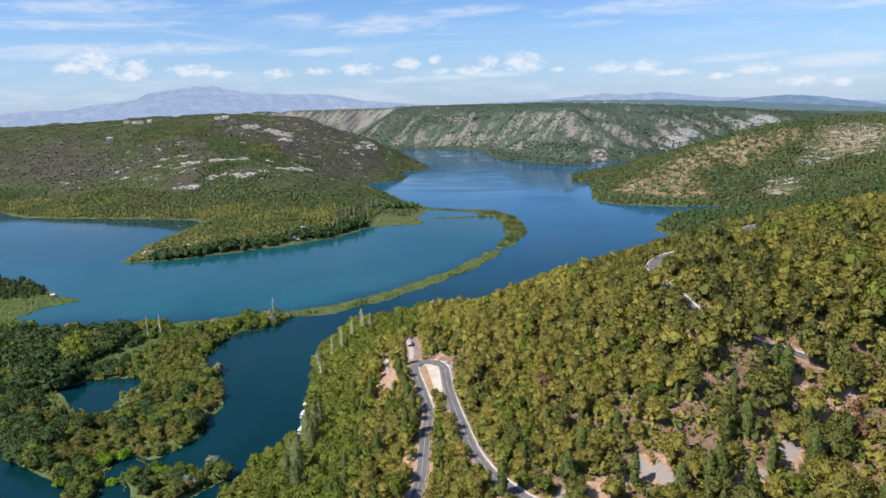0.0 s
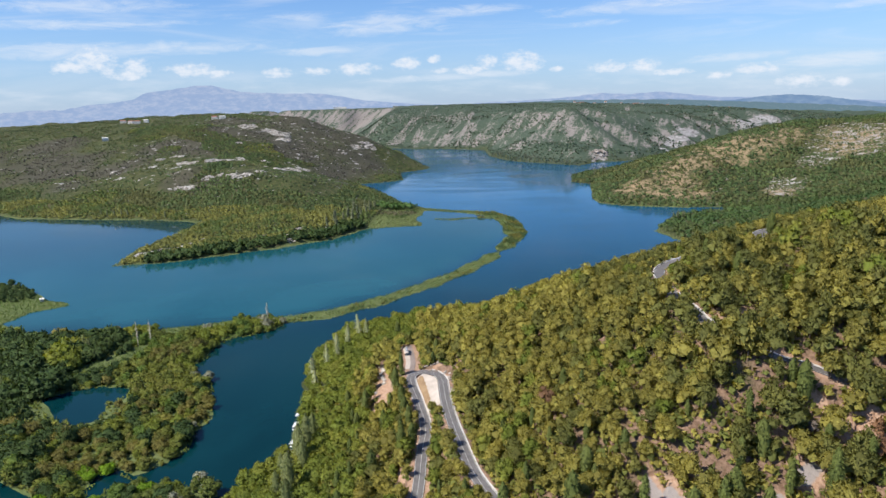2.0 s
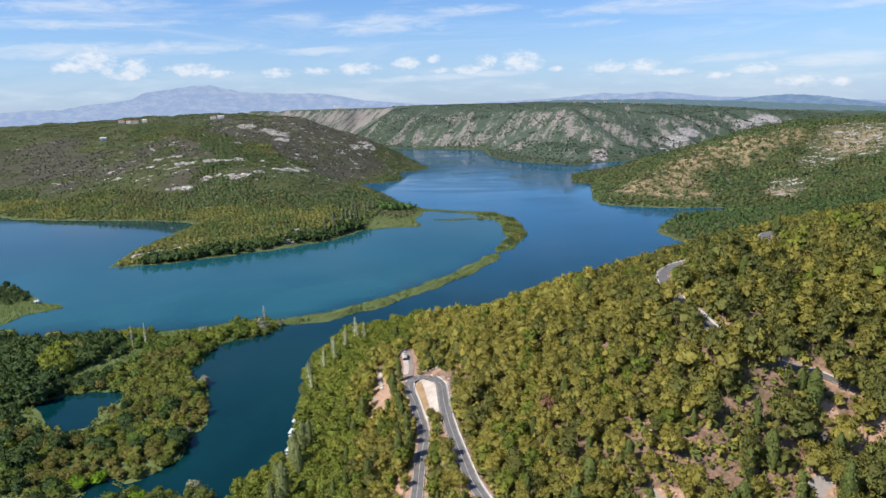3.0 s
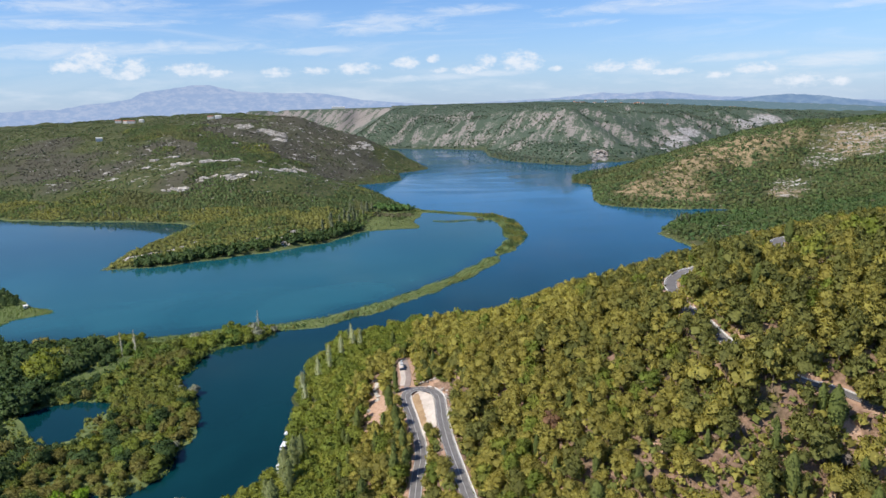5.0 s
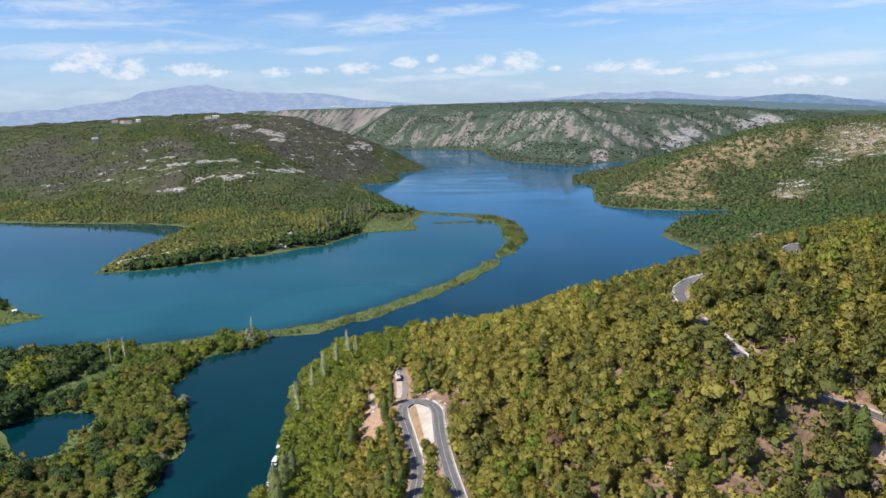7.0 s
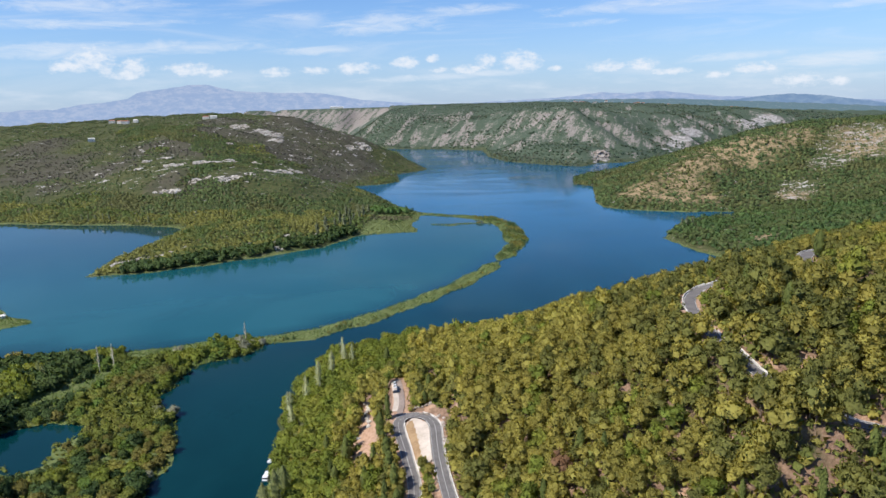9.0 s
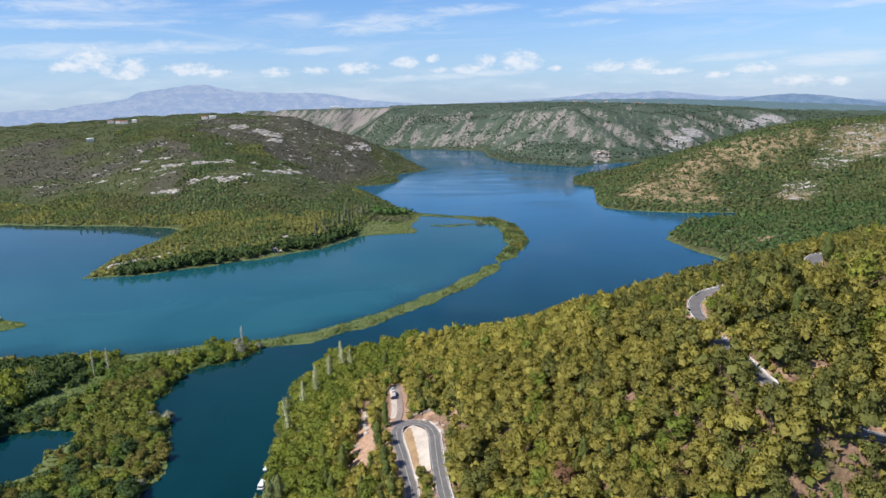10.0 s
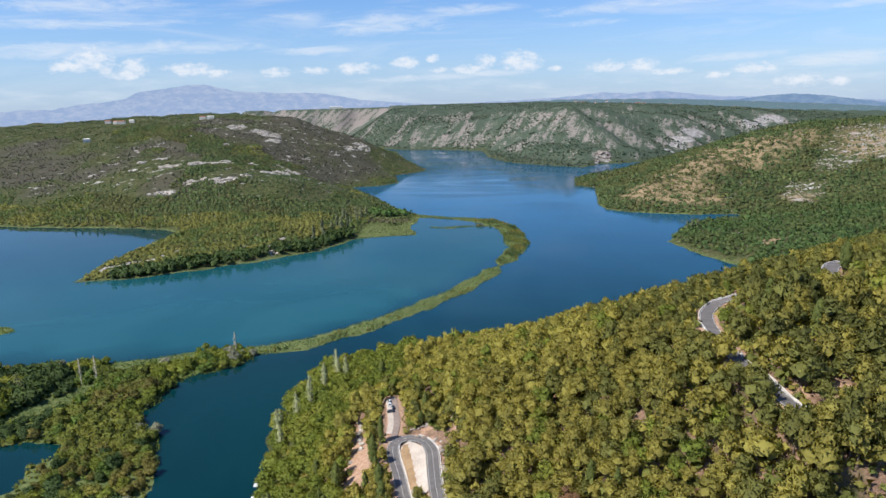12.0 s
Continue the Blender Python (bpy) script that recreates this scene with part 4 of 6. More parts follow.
def pine_crown(puffs, tufts, size):
    """Tall ragged dome of uneven puffs under a close coat of upswept needle tufts, on a bare stem."""
    wide, deep, top = chance.uniform(2.7, 3.8), chance.uniform(3.3, 4.8), chance.uniform(8.6, 10.6)
    lean = chance.normal(size=2) * 0.7
    middle = np.array([lean[0] * 0.4, lean[1] * 0.4, top - deep])
    pieces = [core(middle, wide * 0.72, deep / wide, tufts * 2, size)]
    for i in range(puffs):
        f = (i + 0.5) / puffs
        rise = 0.92 - 1.5 * f
        a = i * 2.4 + chance.uniform(-0.7, 0.7)
        ring = wide * 0.66 * math.sqrt(max(0.04, 1 - rise * rise)) * chance.uniform(0.7, 1.3)
        at = middle + np.array([ring * math.cos(a) + lean[0] * rise, ring * math.sin(a) + lean[1] * rise, deep * 0.78 * rise * chance.uniform(0.85, 1.15)])
        pieces.append(lobe(at, wide * chance.uniform(0.44, 0.66), chance.uniform(0.8, 1.1), tufts, size, 0.65))
    return crown_of(pieces)


def round_crown(puffs, tufts, size):
    """Broad bushy crown of several soft puffs that comes down almost to the ground."""
    tall = chance.uniform(2.2, 3.2)
    pieces = [core(np.array([0, 0, 2.1]), 2.8, 0.8, tufts * 2, size)]
    for i in range(puffs):
        rise = 0.9 - 1.0 * (i + 0.5) / puffs
        ring = 2.2 * math.sqrt(max(0.05, 1 - rise * rise)) * chance.uniform(0.75, 1.2)
        a = i * 2.4 + chance.uniform(-0.5, 0.5)
        pieces.append(lobe(np.array([ring * math.cos(a), ring * math.sin(a), 1.7 + tall * rise + chance.uniform(-0.3, 0.3)]), chance.uniform(1.2, 1.8), 0.8, tufts, size))
    return crown_of(pieces)


def column_crown(height, wide, tufts, size, ragged=0.22, solid=0.85, lift=0.25):
    """A slim upright crown: an uneven spindle under a coat of leaves."""
    rings, sides = 9, 7
    level = np.linspace(0, 1, rings)
    girth = wide * np.sin(np.pi * np.clip(level * 0.86 + 0.14, 0, 1)) ** 0.6
    around = np.arange(sides) * math.tau / sides
    r = girth[:, None] * chance.uniform(solid - 0.15, solid + 0.1, (rings, sides)) + 0.05
    v = np.stack([r * np.cos(around), r * np.sin(around), np.broadcast_to(0.8 + height * level[:, None], r.shape)], -1).reshape(-1, 3)
    f = []
    for j in range(rings - 1):
        for i in range(sides):
            p, q = j * sides + i, j * sides + (i + 1) % sides
            f += [(p, q, q + sides), (p, q + sides, p + sides)]
    t = chance.random(tufts) ** 0.85
    turn_at = chance.uniform(0, math.tau, tufts)
    d = np.stack([np.cos(turn_at), np.sin(turn_at), lift + 0.5 * t], -1)
    d /= np.linalg.norm(d, axis=1, keepdims=True)
    out = np.interp(t, level, girth) * chance.uniform(1 - ragged, 1 + ragged, tufts)
    at = np.stack([out * np.cos(turn_at), out * np.sin(turn_at), 0.8 + height * t], -1)
    normal = d + 0.4 * chance.normal(size=(tufts, 3))
    normal /= np.linalg.norm(normal, axis=1, keepdims=True)
    x = np.cross(normal, np.array([0, 0, 1.0]))
    x /= np.linalg.norm(x, axis=1, keepdims=True)
    y = np.cross(normal, x)
    k = size * chance.uniform(0.6, 1.4, (tufts, 1))
    corners = np.stack([at - y * k * 1.3, at + y * k * 0.6 - x * k * 0.7, at + y * k * 0.6 + x * k * 0.7], 1)
    flat = np.einsum("ij,ij->i", np.cross(corners[:, 1] - corners[:, 0], corners[:, 2] - corners[:, 0]), d) < 0
    corners[flat] = corners[flat][:, ::-1]
    core = v - np.array([0, 0, 0.8 + height * 0.35])
    core[:, 2] = 0.3 * wide
    facing = np.vstack([core, np.repeat(d + 0.25 * chance.normal(size=(tufts, 3)), 3, axis=0) * wide])
    return np.vstack([v, corners.reshape(-1, 3)]), np.vstack([np.array(f), len(v) + np.arange(tufts * 3).reshape(-1, 3)]), facing / np.linalg.norm(facing, axis=1, keepdims=True)


def pine_trunk():
    bend = chance.normal(size=2) * 0.3
    parts = [stem([(0, 0, -0.5), (bend[0] * 0.4, bend[1] * 0.4, 2.4), (bend[0], bend[1], 5.0), (bend[0] * 1.2, bend[1] * 1.2, 7.2)], [0.24, 0.19, 0.13, 0.05])]
    for i in range(4):
        a, z = i * 1.9 + chance.uniform(0, 1), 3.0 + i * 0.8
        parts.append(stem([(bend[0] * 0.6, bend[1] * 0.6, z), (1.1 * math.cos(a), 1.1 * math.sin(a), z + 0.5), (2.1 * math.cos(a), 2.1 * math.sin(a), z + 1.1)], [0.09, 0.06, 0.03], 4))
    return merged(parts)


def short_trunk():
    parts = [stem([(0, 0, -0.5), (0.1, 0.05, 1.5), (0.0, 0.1, 3.4)], [0.2, 0.15, 0.06])]
    for i in range(3):
        a = i * 2.1 + chance.uniform(0, 1)
        parts.append(stem([(0, 0, 0.9), (0.9 * math.cos(a), 0.9 * math.sin(a), 2.2)], [0.09, 0.04], 4))
    return merged(parts)


def tall_trunk(height, branches):
    parts = [stem([(0, 0, -0.5), (0.15, 0.1, height * 0.5), (0.1, 0.25, height)], [0.36, 0.24, 0.08])]
    for i in range(branches):
        a, z = i * 2.4, height * (0.25 + 0.7 * i / branches)
        r = chance.uniform(0.5, 1.3) * (1.2 - z / height)
        parts.append(stem([(0.1, 0.1, z), (r * math.cos(a), r * math.sin(a), z + r * 1.6)], [0.07, 0.025], 3))
    return merged(parts)


def scrub_ball():
    q, _ = np.linalg.qr(chance.normal(size=(3, 3)))
    v = (ICO_V @ q) * chance.uniform(0.6, 1.15, (12, 1)) * np.array([1, 1, 0.75]) + np.array([0, 0, 0.4])
    return v, ICO_F, v - np.array([0, 0, 0.2])


def far_crown():
    return crown_of([lobe(np.array([chance.normal() * 1.1, chance.normal() * 1.1, 1.6 + i * 1.0]), chance.uniform(1.6, 2.2), 0.8, 9, 0.8) for i in range(2)])


def reed_tuft():
    """A sheaf of upright blades."""
    corners = []
    for _ in range(9):
        x, y = chance.normal(size=2) * 0.8
        a, h, w = chance.uniform(0, math.tau), chance.uniform(1.6, 3.0), 0.28
        dx, dy = w * math.cos(a), w * math.sin(a)
        lx, ly = chance.normal(size=2) * 0.5
        corners += [(x - dx, y - dy, 0), (x + dx, y + dy, 0), (x + lx, y + ly, h)]
    v = np.array(corners)
    return v, np.arange(27).reshape(-1, 3), np.tile([-0.2, -0.15, 1.0], (27, 1)) + 0.25 * chance.normal(size=(27, 3))


def sown(name, label, category, material, forms, where, sizes, tones):
    """One mesh of many plants past counting: each a turned, scaled form at its place."""
    verts, faces, tone, facing, start = [], [], [], [], 0
    pick = chance.integers(0, len(forms), len(where))
    turns = chance.uniform(0, math.tau, len(where))
    tall = chance.uniform(0.85, 1.2, len(where))
    for i, (v, f, *out) in enumerate(forms):
        mine = np.nonzero(pick == i)[0]
        if not len(mine):
            continue
        c, s, k = np.cos(turns[mine])[:, None], np.sin(turns[mine])[:, None], sizes[mine][:, None]
        x = (v[:, 0] * c - v[:, 1] * s) * k + where[mine, 0:1]
        y = (v[:, 0] * s + v[:, 1] * c) * k + where[mine, 1:2]
        z = v[:, 2] * k * tall[mine][:, None] + where[mine, 2:3]
        verts.append(np.stack([x, y, z], -1).reshape(-1, 3))
        if out:
            o = out[0]
            facing.append(np.stack([o[:, 0] * c - o[:, 1] * s, o[:, 0] * s + o[:, 1] * c, np.broadcast_to(o[:, 2], (len(mine), len(v)))], -1).reshape(-1, 3))
        faces.append((f[None] + (start + np.arange(len(mine)) * len(v))[:, None, None]).reshape(-1, 3))
        tone.append(np.repeat(tones[mine], len(v)))
        start += len(mine) * len(v)
    if not verts:
        return None
    ob = new(name, mesh_from(name, np.vstack(verts), np.vstack(faces), material, bool(facing), np.vstack(facing) if facing else None, tone=np.concatenate(tone)))
    return tagged(ob, label, category, kind="stuff")


def scattered(x0, x1, y0, y1, step, seed, keep):
    """Uneven places over a stretch of ground where keep(x, y, height, metres from the water) holds."""
    g = np.random.default_rng(seed)
    xs, ys = np.meshgrid(np.arange(x0, x1, step), np.arange(y0, y1, step * 0.87))
    xs = xs + (np.arange(xs.shape[0]) % 2)[:, None] * step / 2 + g.uniform(-0.42, 0.42, xs.shape) * step
    ys = ys + g.uniform(-0.42, 0.42, ys.shape) * step
    xs, ys = xs.ravel(), ys.ravel()
    seen = np.abs(np.arctan2(xs, ys + 20)) < radians(38.5)
    xs, ys = xs[seen], ys[seen]
    z, side = land(xs, ys)
    ok = keep(xs, ys, z, side)
    return np.stack([xs[ok], ys[ok], z[ok] - 0.15], 1)


def ground_at(x, y):
    return float(land(np.array([x]), np.array([y]))[0][0])


def ribbon(line, left, right, lift, thick=0.0):
    """A strip along a line between two offsets to its right, with sides when thick."""
    p = np.array(line)
    d = np.gradient(p[:, :2], axis=0)
    d /= np.linalg.norm(d, axis=1, keepdims=True) + 1e-9
    across = np.stack([d[:, 1], -d[:, 0]], 1)
    rows = []
    for off, up in ((left, lift - thick), (left, lift), (right, lift), (right, lift - thick)) if thick else ((left, lift), (right, lift)):
        rows.append(np.column_stack([p[:, :2] + across * off, p[:, 2] + up]))
    grid = np.array(rows)
    return grid.reshape(-1, 3), quads_of(len(rows), len(p))


def part(name, mesh, parent, label=""):
    ob = new(name, mesh)
    ob.parent = parent
    if label:
        ob["label"] = label
    return ob


def tree_kind(name, label, category, group, crowns, trunks, leaf, bark):
    """Trees of one kind, each with a trunk and a crown of its own."""
    made = []
    for crown, trunk in zip(crowns, trunks):
        root = tagged(new(name), label, category, group)
        part("trunk", mesh_from("trunk", *trunk, bark), root)
        part("crown", mesh_from("crown", crown[0], crown[1], leaf, True, crown[2]), root)
        made.append(root)
    return made


def plant(kinds, where, sizes, seed, upright=0.05):
    g = np.random.default_rng(seed)
    used = set()
    for (x, y, z), s in zip(where, sizes):
        i = int(g.integers(0, len(kinds)))
        m = pose(x, y, z, g.normal() * 3 * upright * 20, g.normal() * 3 * upright * 20, g.uniform(0, 360))
        if i not in used:
            ob = kinds[i]
            ob.matrix_basis = m
            used.add(i)
        else:
            ob = copy_thing(kinds[i], m)
        ob.scale = (s, s, s * g.uniform(0.9, 1.15))
    for i, ob in enumerate(kinds):
        if i not in used:
            for child in (*ob.children_recursive, ob):
                bpy.data.objects.remove(child)


FAR_FORMS = [far_crown() for _ in range(8)]
SMALL_FORMS = [crown_of([lobe(np.array([0, 0, 1.2]), chance.uniform(2.1, 2.7), chance.uniform(0.6, 0.85), 12, 0.75)]) for _ in range(10)]


# ---- the pine hill ----
def clear_of_roads(x, y):
    away, _ = road_bed(x, y)
    bare = spots(x, y, CLEARINGS)
    high_only = edge_distance(ROADS[2][0][:, :2], x, y)
    island = inside(closed([(-21, 386), (-22, 370), (-16, 342), (0, 342), (3, 350), (0, 378), (-10, 392)]), x, y)
    verge = np.where((y > 345) & (x < 150), 12.0, np.where((x < 121) & (y > 290), 5.0, 4.2))
    pit = (spots(x, y, CLEARINGS[13:22]) > 0.02) | (edge_distance(np.array(PIT, float), x, y) < 4.6) | (np.hypot(x + 38, y - 359) < 6.5) | ((x > -30) & (x < -20) & (y > 386) & (y < 440))
    lookout = (x > 188) & (x < 207) & (y > 383) & (y < 396)
    cutting = (x > -14) & (x < 15) & (y > 355) & (y < 402) & (away < 8.6)
    front = spots(x + 1.5, y + 4.5, GRAVELLED + [(156, 243, 7), (166, 243, 6)]) < 0.35
    return front & ~lookout & ~cutting & ((away > 5.0) | ((high_only < away + 0.1) & (high_only > verge))) & (bare < 0.3) & ~island & ~pit


# stretches of the upper road with open ground below them: place, half width, length
OPEN_ROAD = [(139, 390.5, 4, 6), (134, 386, 4, 6), (128, 378, 4, 6), (124, 369, 4, 6), (122, 360, 4, 6), (120.5, 353, 3.5, 6), (117, 322, 2.2, 5), (118.5, 301, 2.2, 5), (120, 294, 2.2, 6), (143, 267, 2.2, 6),
             (149, 267, 2.5, 6), (155, 265.5, 2.5, 6)]


def below_open_road(x, y):
    out = np.zeros(x.shape, bool)
    for ax, ay, half, down in OPEN_ROAD:
        k = np.clip((ax - x) * 0.37 + (ay - y) * 0.93, 0, down)
        out |= np.hypot(x - ax + 0.37 * k, y - ay + 0.93 * k) < half
    return out


def lowered(x, y, z):
    """How tall trees may grow below the open stretches of the upper road."""
    tall = np.full(x.shape, 99.0)
    for ax, ay, half, _ in OPEN_ROAD:
        down, off = (ax - x) * 0.37 + (ay - y) * 0.93, np.abs((ax - x) * 0.93 - (ay - y) * 0.37)
        tall = np.where((down > 0) & (down < 32) & (off < half + 1.5), np.minimum(tall, ground_at(ax, ay) + 0.31 * down - z), tall)
    return tall


def on_pine_hill(x, y, z, side):
    return ~below_open_road(x, y) & (side > 3) & (signed(SHAPES["east"], x, y) > 3) & clear_of_roads(x, y) & ~((x > 60) & (y < 262) & (ripple(x, y, 8, 3) > 0.72)) & ~((x > -46) & (x < -31) & (y > 354) & (y < 372))


pines = scattered(-125, 470, 185, 660, 6.4, 11, lambda x, y, z, s: on_pine_hill(x, y, z, s) & ((z > 17) | (x > -20)) & (y < 640 - 0.2 * x))
# pines close below the upper road, with a few gaps
ROW = [(x, y) for x, y, _ in ribbon(ROADS[2][0][::2], 0, 4.9, 0)[0].reshape(2, -1, 3)[1] if y < 351 and not below_open_road(np.array([x]), np.array([y]))[0]]
pines = np.vstack([pines, [(x, y, ground_at(x, y) - 0.2) for x, y in ROW]])
pines = pines[(pines[:, 0] < 90) | (np.random.default_rng(64).random(len(pines)) < 0.78)]
pines = pines[~((pines[:, 0] > 52) & (pines[:, 1] < 258)) | (np.random.default_rng(65).random(len(pines)) < 0.62)]
reach = np.hypot(pines[:, 0] - 5, pines[:, 1] - 60)
order = np.argsort(reach)
pines, reach = pines[order], reach[order]
NEAR_PINES = [pine_crown(8, 112, 0.31) for _ in range(9)]
NEAR_TRUNKS = [pine_trunk() for _ in range(9)]
NEXT_PINES = [pine_crown(7, 64, 0.39) for _ in range(9)]
MID_PINES = [pine_crown(5, 38, 0.49) for _ in range(9)]
g = np.random.default_rng(5)
size = g.uniform(0.66, 1.26, len(pines)) * np.where(g.random(len(pines)) < 0.15, 1.2, 1.0)
size = np.where((pines[:, 0] > 165) & (pines[:, 0] < 218) & (pines[:, 1] > 335) & (pines[:, 1] < 375), 0.6 * size, size)
size = np.minimum(size, np.where(pines[:, 0] < 40, np.maximum(0.55, (road_bed(pines[:, 0], pines[:, 1])[0] - 2.4) / 4.2), np.where((edge_distance(ROADS[2][0][:, :2], pines[:, 0], pines[:, 1]) < 18) & (pines[:, 1] > 352), 0.66, 9)))
size = np.where(pines[:, 0] > 90, 1.16 * size, size)
CREST_LINE = np.interp(pines[:, 0], [-120, -40, 42, 70, 130, 200, 280, 470], [520, 520, 505, 465, 410, 410, 430, 400])
size = np.where((pines[:, 1] > CREST_LINE - 32) & (pines[:, 0] > 20), 0.82 * np.minimum(size, 1.08), size)
size = np.minimum(size, np.maximum(0.28, lowered(pines[:, 0], pines[:, 1], pines[:, 2]) / 10.5))
tone = g.random(len(pines))
kind_of = g.random(len(pines))
# eastward a larger share of dark pines, partly standing in for shade
kind_of = np.where((pines[:, 0] > 95) & (g.random(len(pines)) < 0.4), 0.78, kind_of)
near_kind = kind_of[:300]
for low, high, leaf, text in ((0.0, 0.66, M_PINE, "olive-green pine with a layered crown on the dry slope"), (0.66, 0.86, M_DARK_PINE, "dark green pine with a dense crown on the slope"),
                              (0.86, 1.0, M_BROAD, "fresh green leafy tree among the pines")):
    chosen = (near_kind >= low) & (near_kind < high)
    plant(tree_kind("pine_tree" if high < 0.95 else "leafy_tree", text, "pine tree" if high < 0.95 else "tree", "trees on the pine slope", NEAR_PINES, NEAR_TRUNKS, leaf, M_BARK), pines[:300][chosen], size[:300][chosen], 21)
crest = CREST_LINE + 50
rank = np.arange(len(pines))
# stretch near the crest whose pines get the sun-brightened colour
sun_slope = (rank >= 300) & (pines[:, 0] < 95 + 12 * ripple(pines[:, 0], pines[:, 1], 30, 2)) & (pines[:, 1] > 392 + 10 * ripple(pines[:, 0], pines[:, 1], 22, 5)) & (pines[:, 0] > -60)
front = (pines[:, 1] < crest) & (pines[:, 0] < 330)
bands = ((front & (rank >= 300) & (rank < 1100), NEXT_PINES, 1.0, "over the dry slope"), (front & (rank >= 1100), MID_PINES, 1.05, "towards the crest"), (~front & (rank >= 300), FAR_FORMS, 1.6, "beyond the crest"))
for chosen, forms, grow, where_text in bands:
    for low, high, leaf, text in ((0.0, 0.70, M_PINE, "olive-green pine wood "), (0.0, 0.80, M_SUNLIT_PINE, "olive-green pine wood painted sunlit "), (0.70, 0.89, M_DARK_PINE, "dark green pine wood "), (0.89, 1.0, M_BROAD, "fresh green trees ")):
        mine = chosen & (kind_of >= low) & (kind_of < high) & ((leaf is M_SUNLIT_PINE) == sun_slope if leaf is M_SUNLIT_PINE else ~(sun_slope & (kind_of < 0.80)))
        sown("pine_wood", text + where_text, "pine wood", leaf, forms, pines[mine], size[mine] * grow, tone[mine])
sown("pine_trunks", "grey-brown pine trunks under the crowns", "tree trunks", M_BARK, [pine_trunk() for _ in range(4)], pines[300:650], size[300:650], tone[300:650])


# ---- woods under the flight and round about, too many to count ----
def wood_behind(x0, x1, y0, y1, step, seed):
    g = np.random.default_rng(seed)
    xs, ys = np.meshgrid(np.arange(x0, x1, step), np.arange(y0, y1, step))
    xs, ys = (xs + g.uniform(-0.42, 0.42, xs.shape) * step).ravel(), (ys + g.uniform(-0.42, 0.42, ys.shape) * step).ravel()
    z, side = land(xs, ys)
    ok = (side > 6) & (signed(SHAPES["east"], xs, ys) > 6) & (road_bed(xs, ys)[0] > 6)
    if step > 9:
        ok &= ~((np.abs(xs) < 92) & (ys > -40))
    return np.stack([xs[ok], ys[ok], z[ok] - 0.15], 1), g.uniform(0.7, 1.3, ok.sum()), g.random(ok.sum())


LOW_PINES = [pine_crown(4, 16, 0.7) for _ in range(7)]
below, below_size, below_tone = wood_behind(-90, 90, -40, 188, 8.4, 61)
blend = np.random.default_rng(63).random(len(below))
for low, high, leaf, text in ((0.0, 0.62, M_PINE, "olive-green pine wood on the lower slope"), (0.62, 0.84, M_DARK_PINE, "dark green pine wood on the lower slope"), (0.84, 1.0, M_BROAD, "fresh green trees on the lower slope")):
    mine = (blend >= low) & (blend < high)
    sown("pine_wood", text, "pine wood", leaf, LOW_PINES, below[mine], below_size[mine], below_tone[mine])
aside, aside_size, aside_tone = wood_behind(-130, 420, -260, 186, 11.0, 62)
sown("pine_wood", "olive-green pine wood behind the slope", "pine wood", M_PINE, FAR_FORMS, aside, aside_size * 1.5, aside_tone)
under = scattered(-110, 260, 185, 430, 3.3, 12, lambda x, y, z, s: on_pine_hill(x, y, z, s) & (ripple(x, y, 9, 6) > -0.6))
UNDER_FORMS = [crown_of([lobe(np.array([0, 0, 0.7]), 1.0, 0.9, 11, 0.45)]) for _ in range(5)]
sown("undergrowth", "low green bushes between the pines", "bushes", M_UNDER, UNDER_FORMS, under[::2], g.uniform(1.1, 2.7, len(under[::2])), g.random(len(under[::2])))
sown("undergrowth", "dry olive bushes between the pines", "bushes", M_PINE, UNDER_FORMS, under[1::2], g.uniform(1.1, 2.7, len(under[1::2])), g.random(len(under[1::2])))

cypress_where = scattered(-60, 260, 190, 420, 13, 13, lambda x, y, z, s: on_pine_hill(x, y, z, s) & ((y < 262) | (x < 0) | (ripple(x, y, 40, 2) > 0.4)))
cypress_where = cypress_where[np.arange(len(cypress_where)) % 3 == 0]
cypress_where = np.vstack([cypress_where, [(x, y, float(land(np.array([x]), np.array([y]))[0][0])) for x, y in ((47.7, 231.3), (55, 242), (98.3, 216.6), (103, 216), (120.4, 236), (102.5, 219), (136.5, 216), (144.4, 253), (124, 222), (113, 214), (140, 221), (-16.8, 308), (-23, 323), (-47.6, 374), (73, 226), (21.5, 233), (-36.7, 302),
     (-36.9, 510), (193, 383), (88, 218), (-29, 372), (-27, 362), (-24, 350), (-22, 338), (-19, 326), (-31, 352), (-34, 340), (-26, 316), (-22, 306))]])
plant(tree_kind("cypress", "dark green narrow cypress among the pines", "cypress", "cypresses on the hillside", [column_crown(10.5, w, 330, 0.36, 0.2, 0.85, 0.7) for w in (1.2, 1.6, 2.0, 1.8)], [tall_trunk(7, 0) for _ in range(4)], M_CYPRESS, M_BARK),
      cypress_where, np.concatenate([g.uniform(0.75, 1.25, len(cypress_where) - 29), g.uniform(1.25, 1.65, 11), g.uniform(1.1, 1.5, 18)]), 22, 0.01)
dead = [(50, 314, 0), (48, 289, 0), (162, 231, 0), (157, 236, 0), (166, 238, 0)]
dead = np.array([(x, y, float(land(np.array([x]), np.array([y]))[0][0])) for x, y, _ in dead])
plant(tree_kind("dry_pine", "dried-out pine with rust-brown needles", "dead tree", "dried-out pines", [pine_crown(6, 60, 0.32) for _ in range(2)], [pine_trunk() for _ in range(2)], M_DEAD, M_BARK), dead, np.array([1.1, 1.1, 0.9, 0.95, 0.9]), 23)

